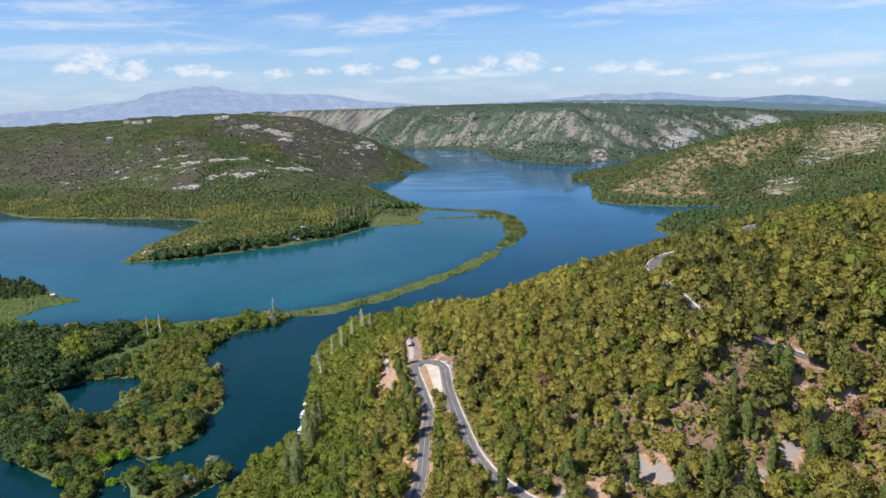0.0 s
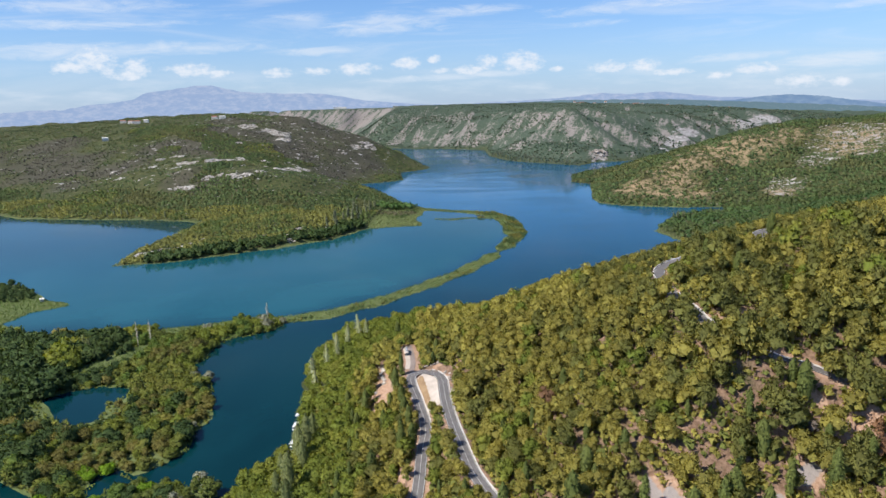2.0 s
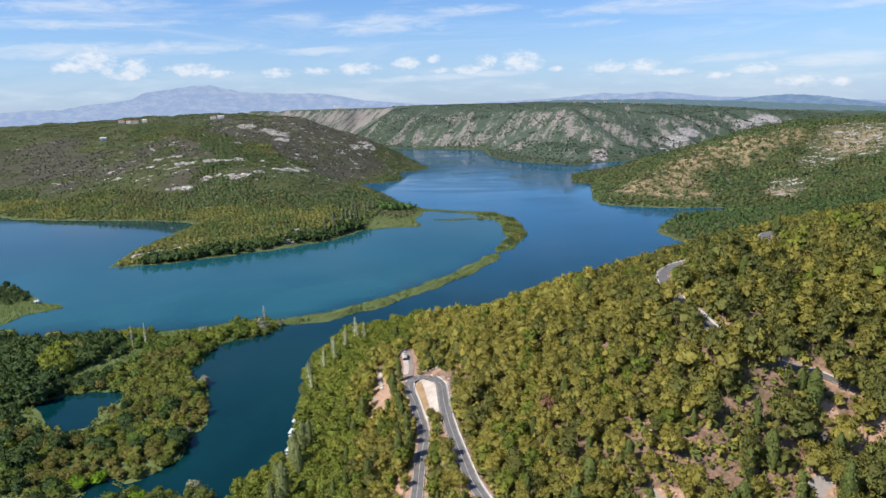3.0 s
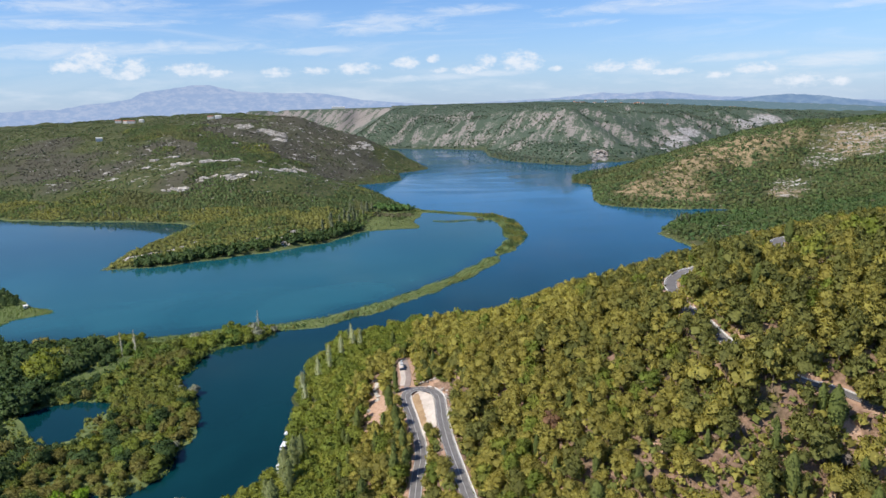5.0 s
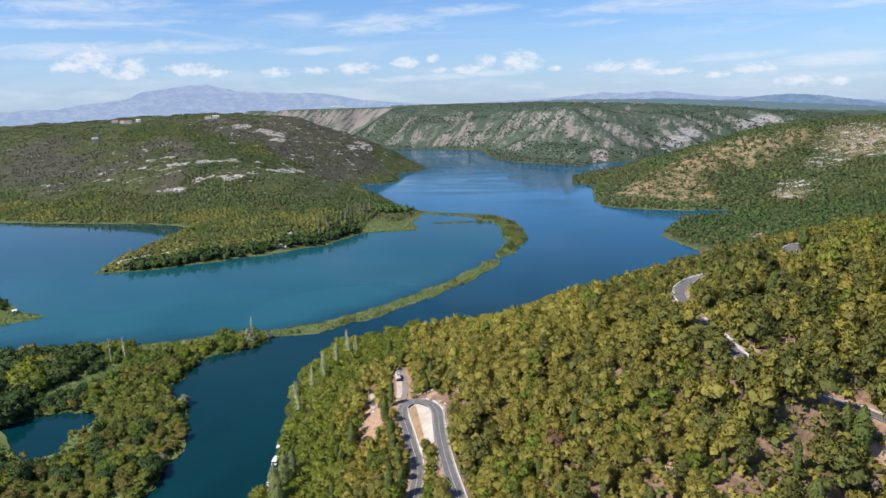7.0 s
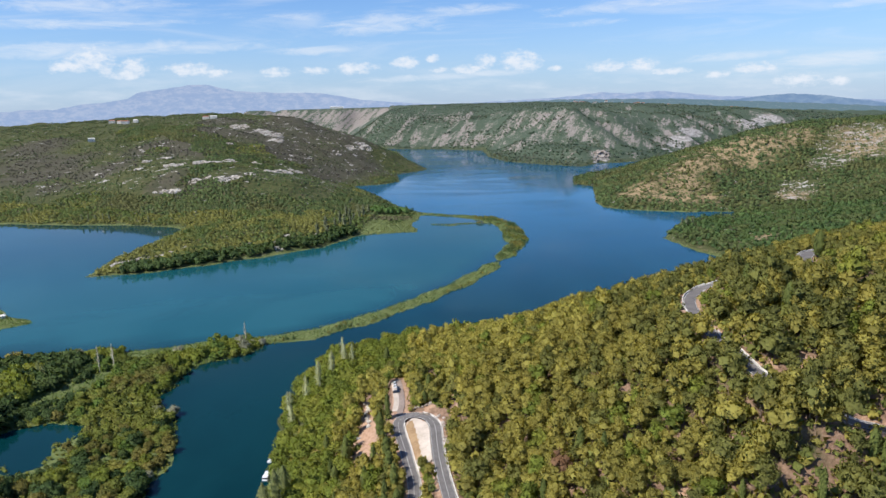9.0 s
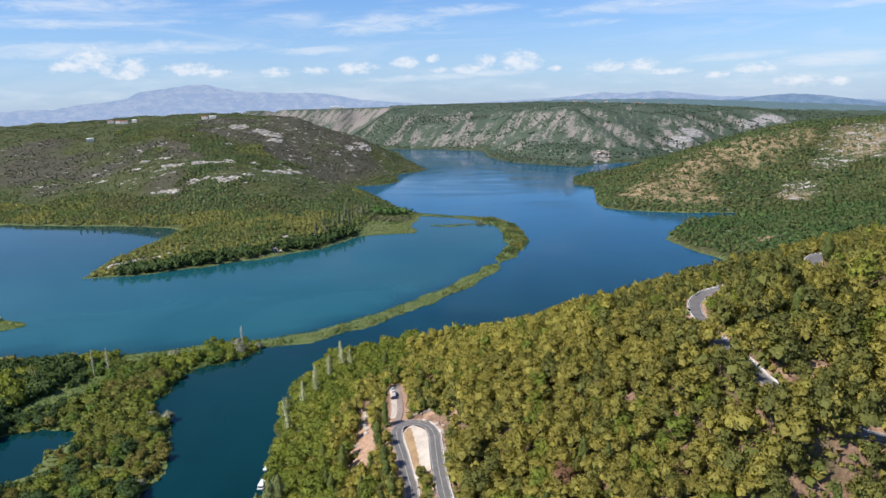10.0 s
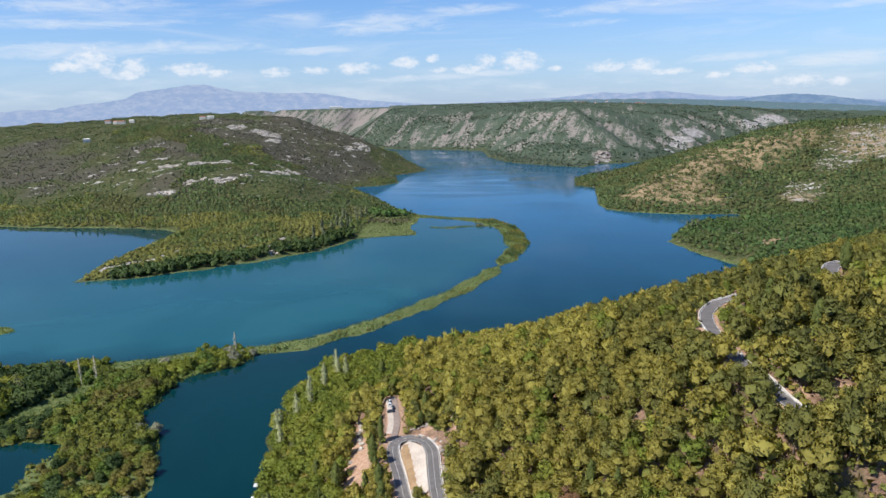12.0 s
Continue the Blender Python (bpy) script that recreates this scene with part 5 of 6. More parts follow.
bare_pines = np.array([(x, y, ground_at(x, y)) for x, y in ((147.9, 239.5), (153.5, 229.3), (143, 242), (40, 300), (62, 285))])
plant(tree_kind("dry_pine", "leafless grey-brown pine with bare twigs", "dead tree", "dried-out pines", [pine_crown(6, 40, 0.3) for _ in range(2)], [pine_trunk() for _ in range(2)], M_BROWN_TWIG, M_BARK), bare_pines, np.array([0.8, 0.8, 0.7, 0.7, 0.7]), 68)

# ---- woods along the channel and the foot of the hill ----
foot = scattered(-125, 40, 190, 640, 7.4, 14, lambda x, y, z, s: (s > 1.0) & (signed(SHAPES["east"], x, y) > 1) & clear_of_roads(x, y) & (z <= 17) & (x < -18))
g = np.random.default_rng(6)
foot = foot[np.argsort(np.hypot(foot[:, 0], foot[:, 1]))]
BUSHES = [round_crown(7, 60, 0.36) for _ in range(6)]
size = g.uniform(0.85, 2.0, len(foot))
size = np.minimum(size, np.maximum(0.6, (road_bed(foot[:, 0], foot[:, 1])[0] - 2.6) / 3.4))
plant(tree_kind("riverside_tree", "leafy green tree at the foot of the hill", "tree", "trees along the channel", BUSHES, [short_trunk() for _ in range(6)], M_BROAD, M_BARK), foot[:220], size[:220], 24)
sown("riverside_wood", "leafy green wood along the channel", "wood", M_BROAD, BUSHES, foot[220:], size[220:], g.random(len(foot))[220:])
# place and height
POPLARS = [(-79, 366, 20), (-83, 372, 17), (-79, 350, 22), (-80, 335, 23), (-84, 343, 18), (-76, 326, 21), (-79, 307, 22), (-83, 316, 20), (-77, 290, 21), (-84, 299, 19), (-88, 326, 16), (-74, 542, 20), (-79, 519, 20),
           (-64, 523, 18), (-71, 530, 19), (-83, 487, 20), (-88, 470, 18), (-96, 452, 18), (-92, 440, 17), (-85, 500, 19), (-78, 512, 17), (-98, 466, 16)]
poplars = np.array([(x, y, float(land(np.array([x]), np.array([y]))[0][0])) for x, y, _ in POPLARS])
tall = np.array([h for _, _, h in POPLARS]) / 20
near_bank = poplars[:, 1] < 400
plant(tree_kind("poplar", "tall full grey-green poplar at the channel bank", "poplar", "poplars by the water", [column_crown(20.0, 2.7, 560, 0.44, 0.35, 0.75, 1.0) for _ in range(4)], [tall_trunk(19, 6) for _ in range(4)], M_POPLAR, M_PALE_BARK),
      poplars[near_bank], tall[near_bank], 25, 0.01)
plant(tree_kind("poplar", "tall slim poplar with thin pale leaves", "poplar", "poplars by the water", [column_crown(20.0, 1.9, 420, 0.42, 0.6, 0.5, 1.0) for _ in range(4)], [tall_trunk(19, 6) for _ in range(4)], M_PALE_POPLAR, M_PALE_BARK),
      poplars[~near_bank], tall[~near_bank], 67, 0.01)

# ---- the marsh, its bushes and reeds ----
REED_FLATS = [(-284, 498, 11), (-276, 508, 11), (-267, 520, 11), (-259, 532, 10), (-250, 583, 20), (-232, 589, 21), (-212, 596, 18), (-300, 575, 10), (-430, 640, 34), (-415, 660, 30), (-450, 640, 44), (-440, 668, 40),
              (-500, 660, 60), (-560, 640, 70), (-425, 612, 26), (-470, 610, 36), (-470, 700, 34), (-412, 684, 22), (-530, 610, 50)]
COPSE = closed([(-640, 700), (-470, 686), (-456, 696), (-452, 712), (-476, 750), (-640, 830)])


def bushy(x, y, z, side):
    inland = (signed(SHAPES["marsh"], x, y) > -7) | (signed(SHAPES["isle"], x, y) > -7)
    return inland & (side > -0.6) & ((signed(POND_LINE, x, y) < -9) | (y > 440)) & ((spots(x, y, REED_FLATS) < 0.15) | inside(COPSE, x, y)) & (side > 1.2)


marsh = scattered(-560, -110, 255, 800, 7.4, 15, bushy)
marsh = marsh[np.argsort(np.hypot(marsh[:, 0] + 60, marsh[:, 1]))]
g = np.random.default_rng(8)
size = g.uniform(0.85, 1.5, len(marsh)) * np.where(g.random(len(marsh)) < 0.12, 1.25, 1.0) * (1 + 0.25 * ripple(marsh[:, 0], marsh[:, 1], 24, 2))
size = size * np.where((marsh[:, 0] < -285) & (marsh[:, 1] > 440) & (marsh[:, 1] < 565), 1.75, 1.0) * np.where(marsh[:, 1] > 572, 0.8, 1.0) * np.where((marsh[:, 0] < -236) & (marsh[:, 1] < 430), 1.45, 1.0)
size = np.where((signed(POND_LINE, marsh[:, 0], marsh[:, 1]) > -20) & (marsh[:, 1] < 432), np.minimum(size, 0.85), size)
size = np.where(spots(marsh[:, 0], marsh[:, 1] + 13, REED_FLATS[:4]) > 0.02, np.minimum(size, 0.75), size)
# westward more dark-leaved trees, whose colour also stands for the deep shade there
FRESH = np.clip(0.34 + 0.5 * 0.8 * np.clip((-215 - marsh[:300, 0]) / 40, 0, 1) + 0.45 * ripple(marsh[:300, 0], marsh[:300, 1], 26, 4) + 0.3 * np.random.default_rng(50).normal(size=300), 0, 0.995)
GREY = np.random.default_rng(66).random(300) < 0.10
MARSH_FORMS = [round_crown(7, 75, 0.33) for _ in range(8)]
MARSH_SIMPLE = [round_crown(6, 30, 0.48) for _ in range(8)]
plant(tree_kind("marsh_bush", "rounded olive-green bush on the marshy island", "bush", "bushes on the marsh", MARSH_FORMS, [short_trunk() for _ in range(8)], M_MARSH, M_BARK), marsh[:300][(FRESH >= 0.28) & (FRESH < 0.55)], size[:300][(FRESH >= 0.28) & (FRESH < 0.55)], 26)
plant(tree_kind("marsh_bush", "rounded brownish-olive bush on the marshy island", "bush", "bushes on the marsh", MARSH_FORMS, [short_trunk() for _ in range(8)], M_RUSSET, M_BARK), marsh[:300][FRESH < 0.28], size[:300][FRESH < 0.28], 57)
plant(tree_kind("marsh_bush", "rounded fresh green bush on the marshy island", "bush", "bushes on the marsh", MARSH_FORMS, [short_trunk() for _ in range(6)], M_BROAD, M_BARK), marsh[:300][(FRESH >= 0.55) & (FRESH < 0.66)], size[:300][(FRESH >= 0.55) & (FRESH < 0.66)], 51)
plant(tree_kind("marsh_tree", "dark green leafy tree on the marshy island", "tree", "trees on the marsh", MARSH_FORMS[:4], [short_trunk() for _ in range(4)], M_GROVE, M_BARK), marsh[:300][(FRESH >= 0.66) & ~GREY], 1.2 * size[:300][(FRESH >= 0.66) & ~GREY], 58)
plant(tree_kind("willow", "grey-green willow bush among the marsh thicket", "willow", "grey willows", MARSH_FORMS[:2], [short_trunk() for _ in range(2)], M_GREY_LEAF, M_PALE_BARK), marsh[:300][(FRESH >= 0.66) & GREY], size[:300][(FRESH >= 0.66) & GREY] * 0.8, 52)
rest = g.random(len(marsh))
green = ripple(marsh[:, 0], marsh[:, 1], 38, 5) > 0.25
russet = ~green & (ripple(marsh[:, 0], marsh[:, 1], 31, 9) > 0.25)
far_marsh = np.arange(len(marsh)) >= 300
# dark green trees, with the shade among them put into the leaf colour
shade_wood = far_marsh & (marsh[:, 0] < -255) & (marsh[:, 1] < 570) & (ripple(marsh[:, 0], marsh[:, 1], 20, 3) > -0.35) | inside(COPSE, marsh[:, 0], marsh[:, 1])
for chosen, leaf, text in ((far_marsh & ~green & ~russet & ~shade_wood, M_MARSH, "rounded olive-green thicket on the marsh"), (far_marsh & green & ~shade_wood, M_BROAD, "dense green thicket on the marsh"),
                           (far_marsh & russet & ~shade_wood, M_RUSSET, "brownish-olive thicket on the marsh"), (shade_wood, M_GROVE, "dark green trees on the marsh")):
    sown("marsh_thicket", text, "thicket", leaf, MARSH_SIMPLE, marsh[chosen], size[chosen], rest[chosen])
wet_floor = scattered(-420, -110, 255, 640, 4.5, 56, lambda x, y, z, s: bushy(x, y, z, s + 0.3) | ((signed(POND_LINE, x, y) < -0.5) & (signed(POND_LINE, x, y) > -12)))
sown("marsh_undergrowth", "low green growth under the marsh bushes", "undergrowth", M_MARSH, UNDER_FORMS, wet_floor, g.uniform(0.7, 1.7, len(wet_floor)), g.random(len(wet_floor)))
limes = [(-203, 341), (-199, 338), (-206, 344), (-192, 345), (-240, 338), (-330, 520), (-322, 526), (-338, 527), (-186, 318), (-160, 322), (-214, 317), (-312, 500)]
limes = np.array([(x, y, float(land(np.array([x]), np.array([y]))[0][0])) for x, y in limes])
plant(tree_kind("lime_bush", "bright lime-green bush at the water's edge", "bush", "bright bushes on the marsh", [round_crown(6, 60, 0.36) for _ in range(2)], [short_trunk() for _ in range(2)], M_LIME, M_BARK), limes, g.uniform(1.0, 1.5, len(limes)), 27)
greys = [(-190, 472), (-178, 470), (-168, 590), (-172, 598), (-160, 594), (-152, 597), (-300, 580), (-215, 575), (-128, 322), (-140, 312), (-134, 330), (-163, 585)]
greys = np.array([(x, y, max(0.3, float(land(np.array([x]), np.array([y]))[0][0]))) for x, y in greys])
plant(tree_kind("willow", "pale grey-green willow bush by the water", "willow", "grey willows", [round_crown(6, 60, 0.36) for _ in range(2)], [short_trunk() for _ in range(2)], M_GREY_LEAF, M_PALE_BARK), greys, g.uniform(1.0, 1.5, len(greys)), 28)
marsh_poplars = [(-303, 528), (-297, 524), (-311, 520), (-318, 514), (-306, 534), (-331, 457), (-319, 447), (-338, 449)]
marsh_poplars = np.array([(x, y, 0.8) for x, y in marsh_poplars])
plant(tree_kind("poplar", "tall dark poplar on the marsh", "poplar", "poplars on the marsh", [column_crown(17.0, 2.1, 380, 0.44, 0.7, 0.4, 1.0) for _ in range(2)], [tall_trunk(16, 5) for _ in range(2)], M_POPLAR, M_PALE_BARK), marsh_poplars, g.uniform(0.75, 1.05, 8), 29, 0.01)
for x, y, h, wide in ((-266, 545, 22, 0.75), (-256, 548, 22, 0.75), (-168, 603, 18, 0.9)):
    bare = tagged(new("bare_tree"), "tall thin pale tree with few leaves on the marsh", "dead tree", "bare trees on the marsh")
    bare.matrix_basis = pose(x, y, 0.6)
    part("trunk", mesh_from("trunk", *tall_trunk(h, 26), M_PALE_BARK), bare)
    twigs = column_crown(h - 3, wide, 200, 0.36, 1.1, 0.2, 1.0)
    part("crown", mesh_from("crown", twigs[0] + np.array([0, 0, 2.4]), twigs[1], M_TWIG, True, twigs[2]), bare)

reed_places = scattered(-560, -110, 440, 800, 2.6, 16, lambda x, y, z, s: (signed(SHAPES["marsh"], x, y) > 0) & (s > 0.3) & ((spots(x, y, REED_FLATS) > 0.1) | (s < 2.2)))
bank_reeds = scattered(-170, 150, 590, 1260, 2.5, 17, lambda x, y, z, s: (bank_side(x, y) > 0.3))
shore_reeds = scattered(-640, 420, 830, 1300, 3.2, 18, lambda x, y, z, s: (((s > 0.1) & (s < 6.5)) | ((x > 300) & (s > 0.1) & (s < 13))) & (bank_side(x, y) < 0))
point_reeds = scattered(-330, -60, 1300, 1800, 3.4, 68, lambda x, y, z, s: (s > 0.1) & (s < 10) & (signed(SHAPES["hill"], x, y) > 0))
bank_fringe = scattered(-170, 150, 590, 1260, 2.6, 53, lambda x, y, z, s: (bank_side(x, y) > -0.5) & (bank_side(x, y) < 1.2))
REEDS = [reed_tuft() for _ in range(6)]
for places in (reed_places, bank_reeds, shore_reeds, point_reeds, bank_fringe):
    sown("reeds", "green reeds standing along the waterline", "reeds", M_PALE_REED if places is shore_reeds or places is point_reeds or places is bank_fringe else M_MEADOW, REEDS, places, g.uniform(0.35, 0.8, len(places)) * (1.0 if places is reed_places else 0.8), g.random(len(places)))
end_bush = np.array([(-186, 582, 0.8), (-181, 578, 0.8)])
plant(tree_kind("marsh_tree", "round dark green tree at the root of the reed bank", "tree", "trees on the marsh", [round_crown(7, 75, 0.33) for _ in range(2)], [short_trunk() for _ in range(2)], M_MARSH, M_BARK), end_bush, np.array([2.1, 1.4]), 59)
floating = scattered(-230, -120, 290, 620, 1.7, 60, lambda x, y, z, s: (signed(SHAPES["marsh"], x, y) > -14) & (s > -2.6) & (s < 0.6) & (ripple(x, y, 17, 3) > 0.05))
floating[:, 2] = 0.0
sown("water_plants", "yellow-green water plants along the marsh shore", "water plants", M_SEDGE, UNDER_FORMS, floating, g.uniform(0.35, 0.75, len(floating)), g.random(len(floating)))
bank_bushes = scattered(-165, 150, 595, 1250, 4.2, 19, lambda x, y, z, s: (bank_side(x, y) > 1.5) & (((bank_side(x + 4, y - 4) < bank_side(x - 4, y + 4) - 2) & (bank_side(x, y) < 8) & (ripple(x, y, 24, 6) > -0.15)) | ((y > 880) & (y < 1190) & (x > 66) & (ripple(x, y, 17, 2) > -0.1)) | (ripple(x, y, 15, 4) > 0.72)))
bank_low = g.uniform(0.3, 0.62, len(bank_bushes)) * np.where((bank_bushes[:, 1] > 900) & (bank_bushes[:, 0] > 66), 1.6, 1.0)
bank_brown = ripple(bank_bushes[:, 0], bank_bushes[:, 1], 13, 7) > 0.0
for chosen, leaf, text in ((bank_brown, M_RUSSET, "brownish-olive bushes along the reed bank"), (~bank_brown, M_WOOD, "dark green bushes along the reed bank")):
    sown("bank_bushes", text, "bushes", leaf, FAR_FORMS, bank_bushes[chosen], bank_low[chosen], g.random(chosen.sum()))

# ---- trees and scrub on the hills across the lake ----
BALLS = [scrub_ball() for _ in range(12)]
ROUGH_BALLS = [((OCT_V @ np.linalg.qr(chance.normal(size=(3, 3)))[0]) * np.array([1, 1, 0.8]) + np.array([0, 0, 0.4]), OCT_F) for _ in range(8)]


def west_side(x, y, side):
    return (signed(SHAPES["hill"], x, y) > 3) & (side > 8)


FLAT_SPIT = closed([(-128, 1062), (-20, 1070), (-20, 1262), (-60, 1262), (-110, 1190), (-118, 1120)])


def west_wood(x, y, z, side):
    wooded = (z < np.where((y > 1430) & (x > -420), 7 + 6 * ripple(x, y, 60, 3), 30 + 10 * ripple(x, y, 90, 3))) | (ripple(x, y, 210, 6) + 0.4 * ripple(x, y, 60, 7) > 0.42)
    return west_side(x, y, side) & wooded & (spots(x, y, WEST_ROCKS + SPIT_ROCKS) < 0.05) & (spots(x, y + 9, SPIT_ROCKS) < 0.1) & ~inside(FLAT_SPIT, x, y)


west_trees = scattered(-1250, -30, 840, 2000, 6.7, 31, west_wood)
g = np.random.default_rng(9)
olive = (west_trees[:, 1] + 0.35 * west_trees[:, 0] < 1075) | (ripple(west_trees[:, 0], west_trees[:, 1], 75, 4) > 0.5)
shady = (signed(SHAPES["hill"], west_trees[:, 0], west_trees[:, 1]) < 34 + 14 * ripple(west_trees[:, 0], west_trees[:, 1], 40, 3)) & (west_trees[:, 1] < 1075) & (west_trees[:, 0] > -400)
for chosen, leaf, text in ((olive & ~shady, M_OLIVE, "olive-brown trees on the low ridge across the lake"), (~olive & ~shady, M_MAQUIS, "green trees on the lower slope across the lake"),
                           (shady, M_GROVE, "dark green trees along the lake shore")):
    sown("hillside_wood", text, "wood", leaf, FAR_FORMS if leaf is M_GROVE else SMALL_FORMS, west_trees[chosen], g.uniform(0.9, 1.75, chosen.sum()) * (1.6 if leaf is M_GROVE else 1.0), g.random(chosen.sum()))
reed_spit = scattered(-130, -15, 1060, 1265, 3.6, 35, lambda x, y, z, s: inside(FLAT_SPIT, x, y) & (s > 0.2))
sown("reeds", "pale green reed flat at the end of the ridge", "reeds", M_FLAT_REED, REEDS, reed_spit, g.uniform(0.5, 0.9, len(reed_spit)), g.random(len(reed_spit)))
spit_bushes = [(-87, 1278), (-80, 1290), (-92, 1300), (-75, 1300), (-98, 1268), (-84, 1312), (-104, 1285), (-110, 1191), (-64, 1160), (-70, 1150), (-78, 1142), (-88, 1136), (-55, 1205), (-62, 1212), (-48, 1210)]
sown("shore_bushes", "dark bushes on the reed flat", "bushes", M_GROVE, FAR_FORMS, np.array([(x, y, 0.8) for x, y in spit_bushes]), np.full(len(spit_bushes), 1.6), np.full(len(spit_bushes), 0.3))
sedge_bushes = np.array([(-114 + 1.45 * i + 3 * math.sin(i * 2.7), 1160 + 0.75 * i + 13 * math.sin(i * 1.9), 0.8) for i in range(46)])
sedge_bushes[:, 2] = np.maximum(0.8, land(sedge_bushes[:, 0], sedge_bushes[:, 1])[0])
sown("shore_bushes", "low brown bushes on the reed flat", "bushes", M_BROOM, SMALL_FORMS, sedge_bushes, g.uniform(0.9, 1.6, 46), g.random(46))
flat_trees = np.array([(-118 + 2.1 * i + 4 * math.sin(i * 3.3), 1208 + 1.5 * i + 11 * math.sin(i * 1.7), 1.0) for i in range(30)])
flat_trees[:, 2] = np.maximum(0.8, land(flat_trees[:, 0], flat_trees[:, 1])[0])
sown("shore_wood", "dense fresh green trees behind the reed flat", "wood", M_FRESH, FAR_FORMS, flat_trees, g.uniform(2.0, 2.9, 30), g.random(30))
far_poplars = [(-150, 1092), (-141, 1100), (-163, 1080), (-176, 1068), (-140, 1128), (-147, 1136), (-132, 1150), (-155, 1150), (-130, 1186), (-140, 1190), (-122, 1200), (-170, 1046), (-184, 1040), (-160, 1112), (-128, 1168), (396, 1075), (388, 1068), (401, 1062), (392, 1060), (407, 1072), (394, 1648), (400, 1652), (419, 1666), (426, 1660), (449, 1649), (-600, 1235), (-612, 1236),
               (-628, 1240), (-640, 1238), (-655, 1243), (-520, 1215)]
far_poplars += [(x + 9 + 5 * math.sin(3.1 * y), y + 8 + 4 * math.sin(1.7 * x)) for x, y, _ in spaced([(191, 2440), (235, 2236), (335, 2120), (411, 2038)], 15)]
far_poplars = np.array([(x, y, float(land(np.array([x]), np.array([y]))[0][0])) for x, y in far_poplars])
plant(tree_kind("poplar", "tall pale poplar on the far shore", "poplar", "poplars on the far shore", [column_crown(14.0, 1.8, 90, 0.9, 0.3, 0.7, 1.0) for _ in range(2)], [tall_trunk(14, 8) for _ in range(2)], M_FAR_POPLAR, M_PALE_BARK),
      far_poplars, g.uniform(0.8, 1.2, len(far_poplars)) * np.where((far_poplars[:, 0] < 0) & (far_poplars[:, 0] > -300), 1.3, 0.9), 36, 0.01)
west_scrub = scattered(-1500, -60, 900, 2900, 8.0, 32, lambda x, y, z, s: west_side(x, y, s) & ((spots(x, y, WEST_ROCKS) < 0.1) & (spots(x, y + 12, WEST_ROCKS) < 0.2)) & (z > np.where((y > 1430) & (x > -420), 4, 20)) & (spots(x, y, [(-942, 1845, 22), (-1053, 2190, 34), (-1022, 2178, 32), (-996, 2166, 32), (-974, 2188, 30), (-723, 2122, 26), (-692, 2102, 26)]) < 0.05)
                       & (ripple(x, y, 21, 8) + 0.7 * ripple(x, y, 55, 2) > -0.45))
bare_slope = burnt_over(west_scrub[:, 0], west_scrub[:, 1], west_scrub[:, 2]) + 0.25 * g.normal(size=len(west_scrub)) > 0.5
for chosen, leaf, text in ((bare_slope, M_SCRUB, "grey-brown scrub over the stony hill"), (~bare_slope, M_MAQUIS, "green scrub over the stony hill")):
    for near in (True, False):
        mine = chosen & ((west_scrub[:, 1] < 1500) == near)
        sown("scrub", text, "scrub", leaf, BALLS if near else ROUGH_BALLS, west_scrub[mine], 0.9 + 2.2 * g.random(mine.sum()) ** 1.8, g.random(mine.sum()))
east_trees = scattered(180, 1300, 640, 2100, 9.6, 33, lambda x, y, z, s: (s > 3) & (signed(SHAPES["east"], x, y) > 3) & ((spots(x, y, EAST_ROCKS) < 0.12) | (ripple(x, y, 9, 7) > 0.45)) & ~((x > 300) & (x < 420) & (y > 830) & (y < 1000) & (s < 14)) & ((spots(x, y, EAST_OCHRE) < 0.2) | (ripple(x, y, 11, 2) > 0.12)))
near_bay = east_trees[:, 1] < 1190
for chosen, leaf, text in ((near_bay, M_WOOD, "dense green wood on the slope by the bay"), (~near_bay, M_MAQUIS, "green maquis over the hill by the bay")):
    sown("hillside_wood", text, "wood", leaf, SMALL_FORMS, east_trees[chosen], g.uniform(1.2, 2.2, chosen.sum()), g.random(chosen.sum()))
small_scrub = scattered(330, 1150, 1250, 1720, 6.5, 37, lambda x, y, z, s: (s > 6) & ((spots(x, y, EAST_OCHRE) > 0.1) | (spots(x, y, EAST_ROCKS) > 0.1)) & (ripple(x, y, 13, 4) + 0.5 * ripple(x, y, 31, 3) > -0.2))
sown("scrub", "low green scrub on the ochre slope", "scrub", M_MAQUIS, BALLS, small_scrub, g.uniform(0.8, 2.4, len(small_scrub)), g.random(len(small_scrub)))
gorge_scrub = scattered(-700, 2200, 2000, 3600, 13.5, 34, lambda x, y, z, s: (s > 8) & ((signed(SHAPES["gorge"], x, y) > 3) | (x > 900)) & ((spots(x, y, GORGE_ROCKS) < 0.2) | (ripple(x, y, 45, 2) > 0.35)) & ((x < 450) | (y > 3100) | (ripple(x, y, 33, 4) > -0.1)))
sown("scrub", "dark green scrub on the gorge side", "scrub", M_GORGE, ROUGH_BALLS, gorge_scrub, g.uniform(2.5, 6.0, len(gorge_scrub)) * np.where(gorge_scrub[:, 2] > 138, 0.6, 1.0), g.random(len(gorge_scrub)))


def boulder():
    q, _ = np.linalg.qr(chance.normal(size=(3, 3)))
    v = (ICO_V @ q) * chance.uniform(0.6, 1.25, (12, 1)) * np.array([1.5, 1.0, 0.6])
    return v, ICO_F


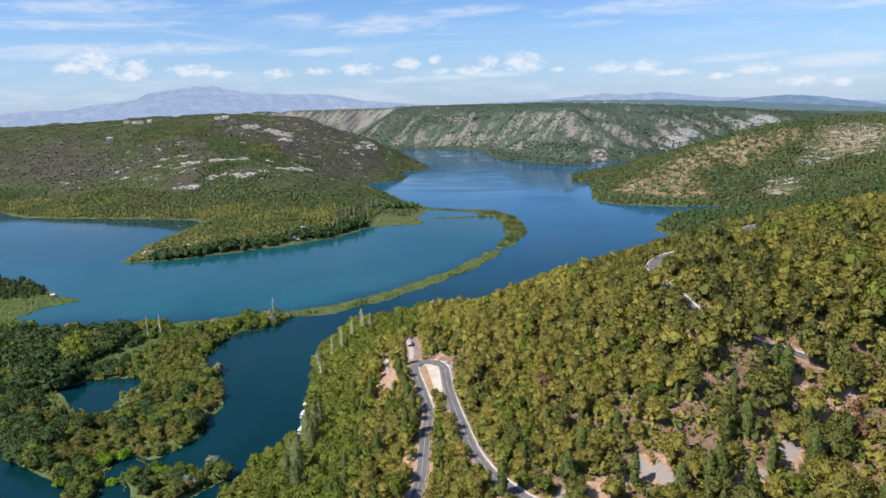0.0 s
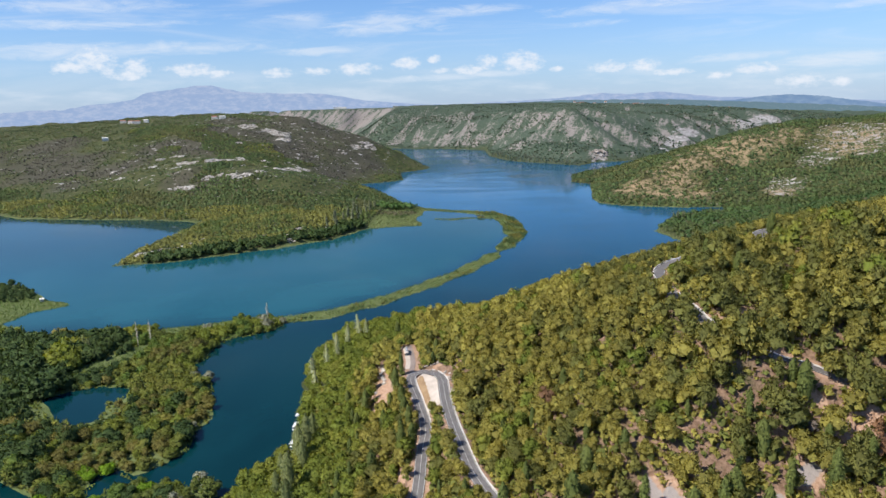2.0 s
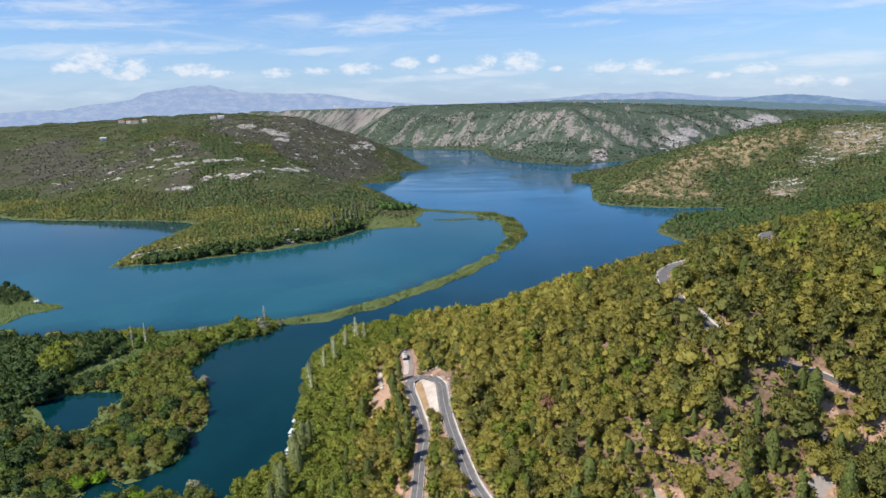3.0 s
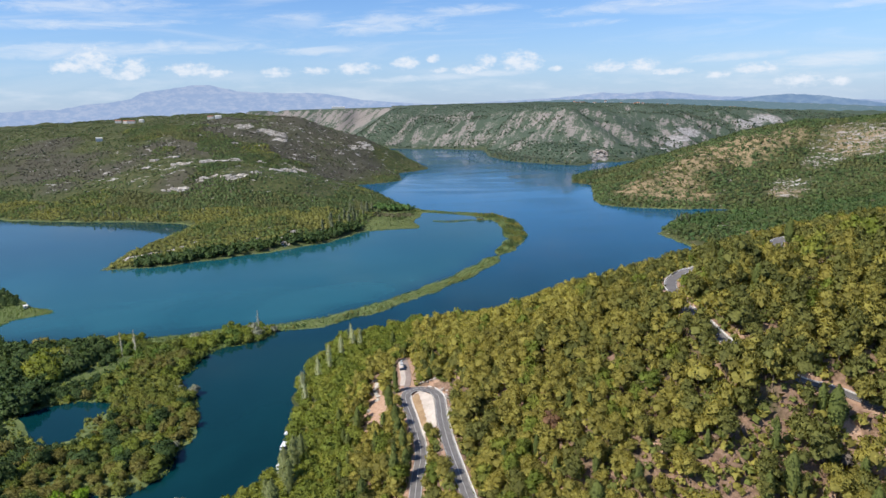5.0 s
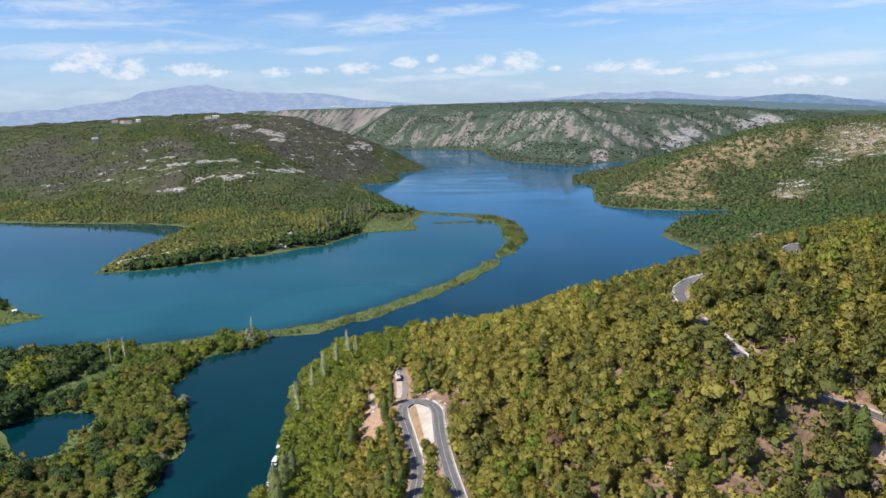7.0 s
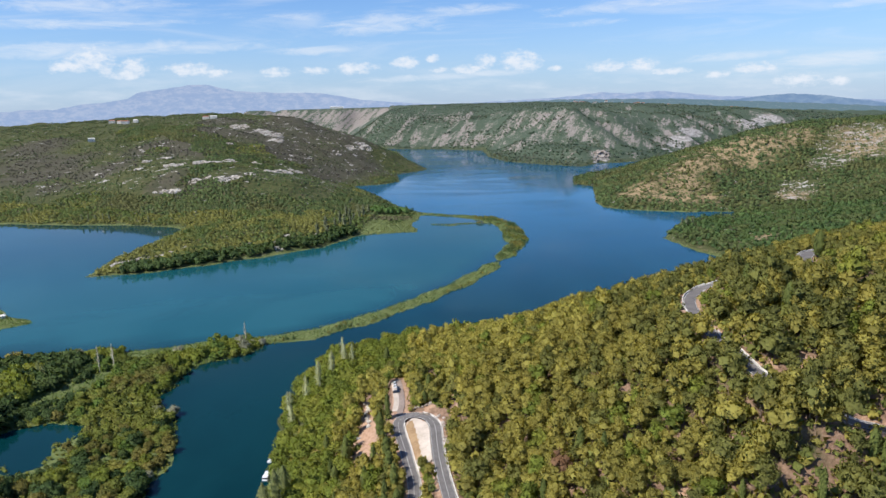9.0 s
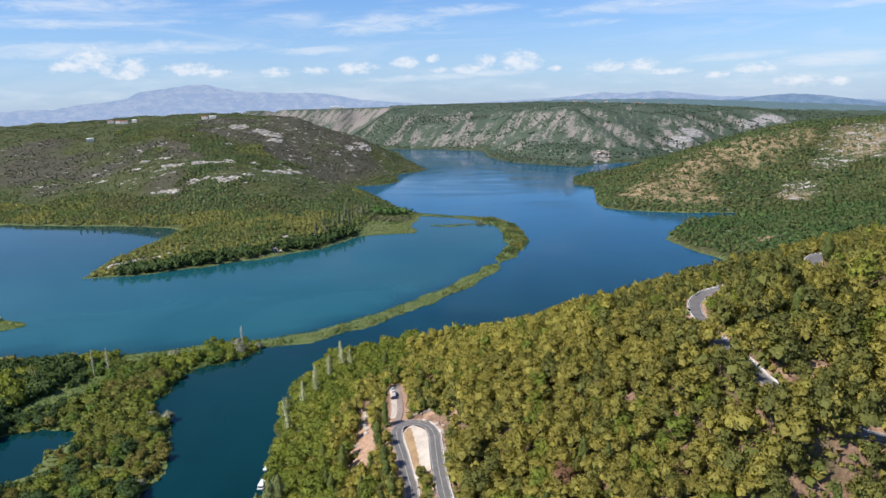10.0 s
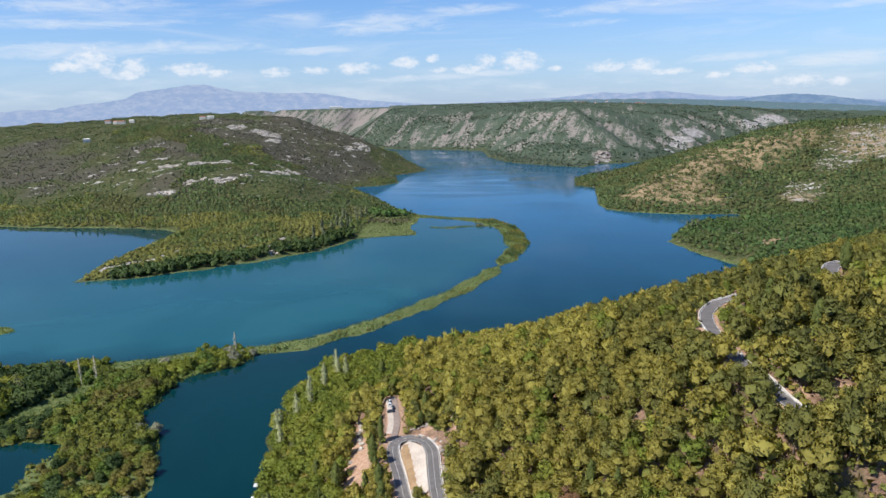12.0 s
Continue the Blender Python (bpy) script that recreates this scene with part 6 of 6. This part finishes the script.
def stones_in(places, step, seed, low, high, level):
    keep = scattered(min(x - r for x, y, r in places), max(x + r for x, y, r in places), min(y - r for x, y, r in places), max(y + r for x, y, r in places), step, seed,
                     lambda x, y, z, s: (spots(x, y, places) > level) & (s > 2) & (ripple(x, y, 17, 4) + 0.6 * ripple(x, y, 7, 2) > -0.45))
    gg = np.random.default_rng(seed)
    return keep, gg.uniform(low, high, len(keep)), gg.random(len(keep))


CRAG = [(531, 2150, 30), (508, 2112, 20), (520, 2130, 22)]
STONES = [boulder() for _ in range(8)]
for places, step, seed, low, high, text in ((WEST_ROCKS, 6.0, 41, 1.8, 4.8, "pale limestone outcrops on the scrubby hill"), (SPIT_ROCKS, 3.2, 42, 0.8, 2.3, "pale limestone rocks along the spit"),
                                            (EAST_ROCKS, 6.5, 43, 0.6, 1.9, "grey limestone rocks on the hill by the bay"), (CRAG, 7, 44, 2.2, 5.2, "grey limestone crags of the gorge")):
    sown("rocks", text, "rocks", M_CUT if places is EAST_ROCKS or places is CRAG else M_ROCK, STONES, *stones_in(places, step, seed, low, high, 0.12))

# rock cut round the outside of the bend, and pale slabs above the pit
cut = [(x + 5.4 + 1.2 * math.sin(i * 1.7), y + 0.6 * math.cos(i * 2.9), 1.0 + 0.55 * math.sin(i * 2.3) ** 2) for i, (x, y, _) in enumerate(ARM_IN[::2]) if y > 352]
cut += [(-12 + 2.1 * i, 394.5 - 0.05 * i * i + 0.7 * math.sin(i * 2.1), 0.9 + 0.5 * math.sin(i * 1.3) ** 2) for i in range(9)]
slabs = [(-43.5, 434, 1.8), (-41, 423, 2.2), (-40.5, 411, 2.0), (-43.5, 391, 1.6), (-39.5, 363, 1.6), (-41.5, 417, 2.4), (-39, 405, 1.9), (-42, 428, 1.7), (-38.5, 399, 1.5)]
for x, y, s in cut + slabs:
    v, f = boulder()
    stone = tagged(new("boulder", mesh_from("boulder", v * s * np.array([0.9, 1.0, 1.3]), f, M_CUT if x > -30 else M_ROCK)), "grey limestone rock at the edge of the cutting", "rock", "rocks round the bend")
    stone.matrix_basis = pose(x, y, ground_at(x, y) + 0.3 * s, 0, 0, 37 * x)
bend_bushes = np.array([(x, y, float(land(np.array([x]), np.array([y]))[0][0])) for x, y in ((-0.4, 391.5), (-12, 400), (-7.6, 343.5), (-6.8, 339), (-6.2, 335.5), (-4, 327))])
plant(tree_kind("bush", "fresh green bush beside the hairpin road", "bush", "bushes by the bend", [round_crown(6, 60, 0.34) for _ in range(2)], [short_trunk() for _ in range(2)], M_BROAD, M_BARK), bend_bushes, np.array([0.75, 0.8, 0.6, 0.7, 0.6, 0.7]), 54)
end_tree = np.array([(-31, 449, float(land(np.array([-31.0]), np.array([449.0]))[0][0]))])
plant(tree_kind("leafy_tree", "large dark green tree at the end of the lane", "tree", "", [round_crown(8, 110, 0.3)], [short_trunk()], M_GROVE, M_BARK), end_tree, np.array([2.1]), 55)

# ---- roads ----
def road_piece(name, label, line, half, surface, edges=()):
    ob = tagged(new(name, mesh_from(name, *ribbon(line, -half, half, 0.12, 0.5), surface)), label, "road", kind="structure")
    for off, wide in edges:
        part("edge_line", mesh_from("edge_line", *ribbon(line, off - wide / 2, off + wide / 2, 0.14), M_PAINT), ob)
    return ob


main_line, lane_line, high_line, look_line = [line for line, _ in ROADS]
road_piece("road_main", "grey asphalt road round a hairpin bend", main_line, 2.85, M_ASPHALT, ((-2.6, 0.15), (2.6, 0.15), (0, 0.12)))
road_piece("road_lane", "worn reddish lane beside a gravel verge", lane_line, 1.6, M_LANE)
road_piece("road_upper", "grey asphalt road across the pine slope", high_line, 2.9, M_ASPHALT, ((-2.6, 0.15), (2.6, 0.15)))
road_piece("road_lookout", "grey asphalt bend on the hill crest", look_line, 3.2, M_ASPHALT, ((-2.9, 0.15), (2.9, 0.15)))


def low_wall(label, line, off):
    ob = tagged(new("low_wall"), label, "wall", "low walls along the roads")
    for i in range(0, len(line) - 4, 4):
        part("wall_section", mesh_from("wall_section", *ribbon(line[i:i + 5], off - 0.2, off + 0.2, 0.62 + 0.004 * (i % 8), 0.9), M_WALL), ob)
    return ob


k = len(main_line)
mid = int(np.argmax(main_line[:, 1]))
low_wall("pale stone parapet on the outer side of the bend", main_line[6:mid + 2], 3.3)
low_wall("pale stone parapet round the inside of the bend", main_line[mid + 4:mid + 40], -3.3)
low_wall("pale stone parapet along the upper road", high_line[4:40], 3.3)
low_wall("pale stone parapet along the upper road", high_line[44:], -3.3)
low_wall("pale stone parapet round the lookout bend", look_line, -3.6)


def island_strip(name, label, y0, y1, start, end, lift, material, category):
    """Level ground between the two arms of the bend, from start to end of its breadth."""
    ys = np.linspace(y0, y1, 30)
    right = np.interp(ys, ARM_IN[:, 1], ARM_IN[:, 0]) - 3.05
    left = np.interp(ys, ARM_OUT[:, 1], ARM_OUT[:, 0]) + 3.05
    pinch = np.sqrt(np.clip((382.3 - ys) / 8, 0.02, 1))
    middle = (left + right) / 2
    left, right = middle + (left - middle) * pinch, middle + (right - middle) * pinch
    rows = []
    for f in np.linspace(start, end, 9):
        x = left + (right - left) * f
        if 0 < f < 1 and f in (start, end):
            x = x + 0.3 * np.sin(ys * 1.3 + f * 9) + 0.2 * np.sin(ys * 3.1)
        rows.append(np.stack([x, ys, bend_level(x, ys) + lift], -1))
    grid = np.array(rows)
    return tagged(new(name, mesh_from(name, grid.reshape(-1, 3), quads_of(*grid.shape[:2]), material)), label, category, kind="structure")


island_strip("pavement_island", "bare pale gravel inside the hairpin bend", 338, 382, 0.0, 1.0, 0.06, M_GRAVEL, "gravel")
island_strip("pavement_straw", "dry straw-coloured grass inside the hairpin bend", 346, 379.5, 0.05, 0.42, 0.12, M_STRAW, "dry grass")
verge_line = lane_line[2:-2]
tagged(new("pavement_verge", mesh_from("pavement_verge", *ribbon(verge_line, -4.6, -1.62, 0.02, 0.5), M_GRAVEL)), "pale gravel parking verge beside the lane", "gravel", kind="structure")

# bollards along the inside of the bend
bollard_mesh = mesh_from("bollard", *stem([(0, 0, -0.2), (0, 0, 0.55), (0, 0, 0.7)], [0.2, 0.2, 0.12], 6), M_WALL)
inner = main_line[(main_line[:, 1] > 318) & (main_line[:, 1] < 376) & (main_line[:, 0] > -8)]
for i, (x, y, z) in enumerate(inner[::1]):
    post = tagged(new("bollard", bollard_mesh), "short pale stone bollard beside the road", "bollard", "bollards along the bend")
    post.matrix_basis = pose(x - 3.3, y, z - 0.05)


# ---- cars ----
def box(x0, x1, y0, y1, z0, z1, taper=0.0):
    t = taper
    v = np.array([(x0, y0, z0), (x1, y0, z0), (x1, y1, z0), (x0, y1, z0), (x0 + t, y0 + t, z1), (x1 - t, y0 + t, z1), (x1 - t, y1 - t, z1), (x0 + t, y1 - t, z1)], float)
    return v, np.array([(0, 3, 2, 1), (4, 5, 6, 7), (0, 1, 5, 4), (1, 2, 6, 5), (2, 3, 7, 6), (3, 0, 4, 7)])


def car(label, paint, m):
    root = tagged(new("car"), label, "car", "parked cars")
    root.matrix_basis = m
    part("body", mesh_from("body", *merged([box(-2.1, 2.1, -0.88, 0.88, 0.3, 0.85, 0.08), box(-1.9, 1.9, -0.84, 0.84, 0.2, 0.3)]), paint), root)
    part("cabin", mesh_from("cabin", *box(-1.5, 1.0, -0.76, 0.76, 0.85, 1.4, 0.3), M_GLASS), root, "dark tinted windows")
    part("roof", mesh_from("roof", *box(-1.18, 0.68, -0.45, 0.45, 1.4, 1.46, 0.04), paint), root)
    for x in (-1.3, 1.3):
        for y in (-0.82, 0.82):
            w = part("wheel", mesh_from("wheel", *stem([(0, 0, -0.1), (0, 0, 0.1)], [0.32, 0.32], 10), M_TYRE), root)
            w.matrix_basis = pose(x, y, 0.32, 90, 0, 0)
            part("rim", mesh_from("rim", *stem([(0, 0, -0.12), (0, 0, 0.12)], [0.2, 0.2], 8), M_CAR_LIGHT), w, "silver wheel rim")
    for y in (-0.6, 0.6):
        part("headlight", mesh_from("headlight", *box(2.0, 2.12, y - 0.18, y + 0.18, 0.55, 0.7), M_BOAT), root)
    return root


car("dark blue car parked across the gravel verge", M_CAR_DARK, pose(-23.6, 415.5, 37.75, 0, 0, 12))
car("silver car parked on the gravel verge", M_CAR_LIGHT, pose(-25.4, 429, 36.9, 0, 2, 98))


car("white car parked on the gravel verge", M_BOAT, pose(-24.8, 424.5, 37.15, 0, 2, 96))
car("dark car standing on the worn lane", M_CAR_DARK, pose(-22.6, 420.2, 37.55, 0, 2, 100))


# ---- boats and landing stage ----
def boat(label, m, length, roofed):
    root = tagged(new("boat"), label, "boat", "moored boats")
    root.matrix_basis = m
    L, w = length / 2, length * 0.16
    ring = [(-L, -w), (L * 0.4, -w), (L * 0.8, -w * 0.6), (L, 0), (L * 0.8, w * 0.6), (L * 0.4, w), (-L, w)]
    lo = [(x * 0.92, y * 0.75, -0.3) for x, y in ring]
    hi = [(x, y, 0.8) for x, y in ring]
    n7 = len(ring)
    v = np.array(lo + hi + [(0, 0, 0.75)])
    f = []
    for i in range(n7):
        j = (i + 1) % n7
        f += [(i, j, n7 + j), (i, n7 + j, n7 + i), (n7 + i, n7 + j, 2 * n7)]
    part("hull", mesh_from("hull", v, np.array(f), M_BOAT), root)
    if roofed:
        part("cabin", mesh_from("cabin", *box(-L * 0.75, L * 0.35, -w * 0.8, w * 0.8, 0.8, 2.2, 0.1), M_GLASS), root, "dark cabin windows")
        part("canopy", mesh_from("canopy", *box(-L * 0.9, L * 0.45, -w * 0.98, w * 0.98, 2.2, 2.4, 0.08), M_BOAT), root, "white canopy roof")
    return root


boat("white excursion boat with a canopy moored at the bank", pose(-92.5, 372, 0, 0, 0, 82), 10, True)
boat("white excursion boat with a canopy moored at the bank", pose(-95.5, 393, 0, 0, 0, 86), 10, True)
boat("small white boat at the landing stage", pose(-96.5, 361, 0, 0, 0, 20), 8, True)
boat("white open boat moored under the trees", pose(-98, 410, 0, 0, 0, 88), 7, False)
stage = tagged(new("landing_stage"), "grey plank landing stage at the channel bank", "landing stage")
stage.matrix_basis = pose(-92, 363, 0, 0, 0, 25)
for i in range(12):
    part("plank", mesh_from("plank", *box(-4 + i * 0.7, -3.4 + i * 0.7, -1.5, 1.5, 0.6, 0.72), M_PLANK), stage)
for x in (-3.5, 3.5):
    for y in (-1.3, 1.3):
        part("pile", mesh_from("pile", *stem([(x, y, -2), (x, y, 0.6)], [0.15, 0.15], 6), M_PLANK), stage)


# ---- houses far off ----
def house(label, m, long, deep, high, roof_material):
    root = tagged(new("house"), label, "house", "houses on the hill")
    root.matrix_basis = m
    part("wall", mesh_from("wall", *box(-long / 2, long / 2, -deep / 2, deep / 2, -2, high), M_PLASTER), root)
    l, d, r = long / 2 + 0.5, deep / 2 + 0.5, deep * 0.28
    v = np.array([(-l, -d, high), (l, -d, high), (l, d, high), (-l, d, high), (-l, 0, high + r), (l, 0, high + r)])
    part("roof", mesh_from("roof", v, np.array([(0, 1, 5), (0, 5, 4), (2, 3, 4), (2, 4, 5), (0, 4, 3), (1, 2, 5), (0, 2, 1), (0, 3, 2)]), roof_material), root)
    for i in range(max(2, int(long / 4))):
        x = -long / 2 + 2 + i * 4
        window = part("window", mesh_from("window", *box(x - 0.5, x + 0.5, -deep / 2 - 0.06, -deep / 2 + 0.1, 1.0, 2.3), M_GLASS), root)
        part("sill", mesh_from("sill", *box(x - 0.65, x + 0.65, -deep / 2 - 0.16, -deep / 2, 0.88, 0.98), M_WALL), window)
    part("door", mesh_from("door", *box(-0.5, 0.5, -deep / 2 - 0.05, -deep / 2 + 0.1, 0, 2.1), M_PLANK), root)
    part("chimney", mesh_from("chimney", *box(long * 0.2, long * 0.2 + 0.8, -0.4, 0.4, high, high + r + 1.0), M_PLASTER), root)
    return root


for x, y, long, turned_by, roof, text in ((-942, 1860, 16, 20, M_PLASTER, "pale house on the scrubby slope"), (-1053, 2210, 18, 5, M_TILE, "white house with a red tiled roof on the hilltop"),
                                          (-1022, 2197, 16, -10, M_TILE, "white house with a red tiled roof on the hilltop"), (-996, 2185, 20, 8, M_TILE, "white house with a red tiled roof on the hilltop"),
                                          (-974, 2206, 14, 0, M_PLASTER, "pale house on the hilltop"), (-723, 2140, 18, 0, M_TILE, "pale house with a red roof on the plateau"), (-692, 2121, 20, 4, M_PLASTER, "pale house on the plateau"),
                                          (-437, 690, 4, 30, M_PLASTER, "white hut on the reedy shore"), (-690, 4640, 90, 0, M_BOAT, "long white hall on the far plateau")):
    house(text, pose(x, y, ground_at(x, y) + 0.6, 0, 0, turned_by), long, 8.0 if long > 5 else 4.0, 12.0 if long > 50 else 7.0 if long > 5 else 2.4, roof)


# ---- the village on the plateau, too far to count ----
def far_village(name, label, count, seed, wide, high, low, material):
    g = np.random.default_rng(seed)
    x, y = g.normal(size=count) * 55 + g.choice([800, 880, 1100, 1350, 1650], count), g.uniform(3700, 4500, count)
    z = land(x, y)[0] + low
    turn_by = g.uniform(-0.4, 0.4, count)
    v, f = box(-wide, wide, -wide * 0.6, wide * 0.6, 0, high, wide * 0.25 if low > 3 else 0.0)
    verts = np.stack([x[:, None] + v[:, 0] * np.cos(turn_by)[:, None], y[:, None] + v[:, 1], z[:, None] + v[:, 2] + np.zeros((count, 1))], -1)
    faces = f[None] + (np.arange(count) * len(v))[:, None, None]
    tagged(new(name, mesh_from(name, verts.reshape(-1, 3), faces.reshape(-1, 4), material)), label, "village", kind="stuff")


far_village("far_walls", "pale house walls of a far village", 90, 71, 7.0, 6.0, -1.0, M_PLASTER)
far_village("far_roofs", "red tiled roofs of a far village", 90, 71, 7.4, 2.6, 5.0, M_TILE)
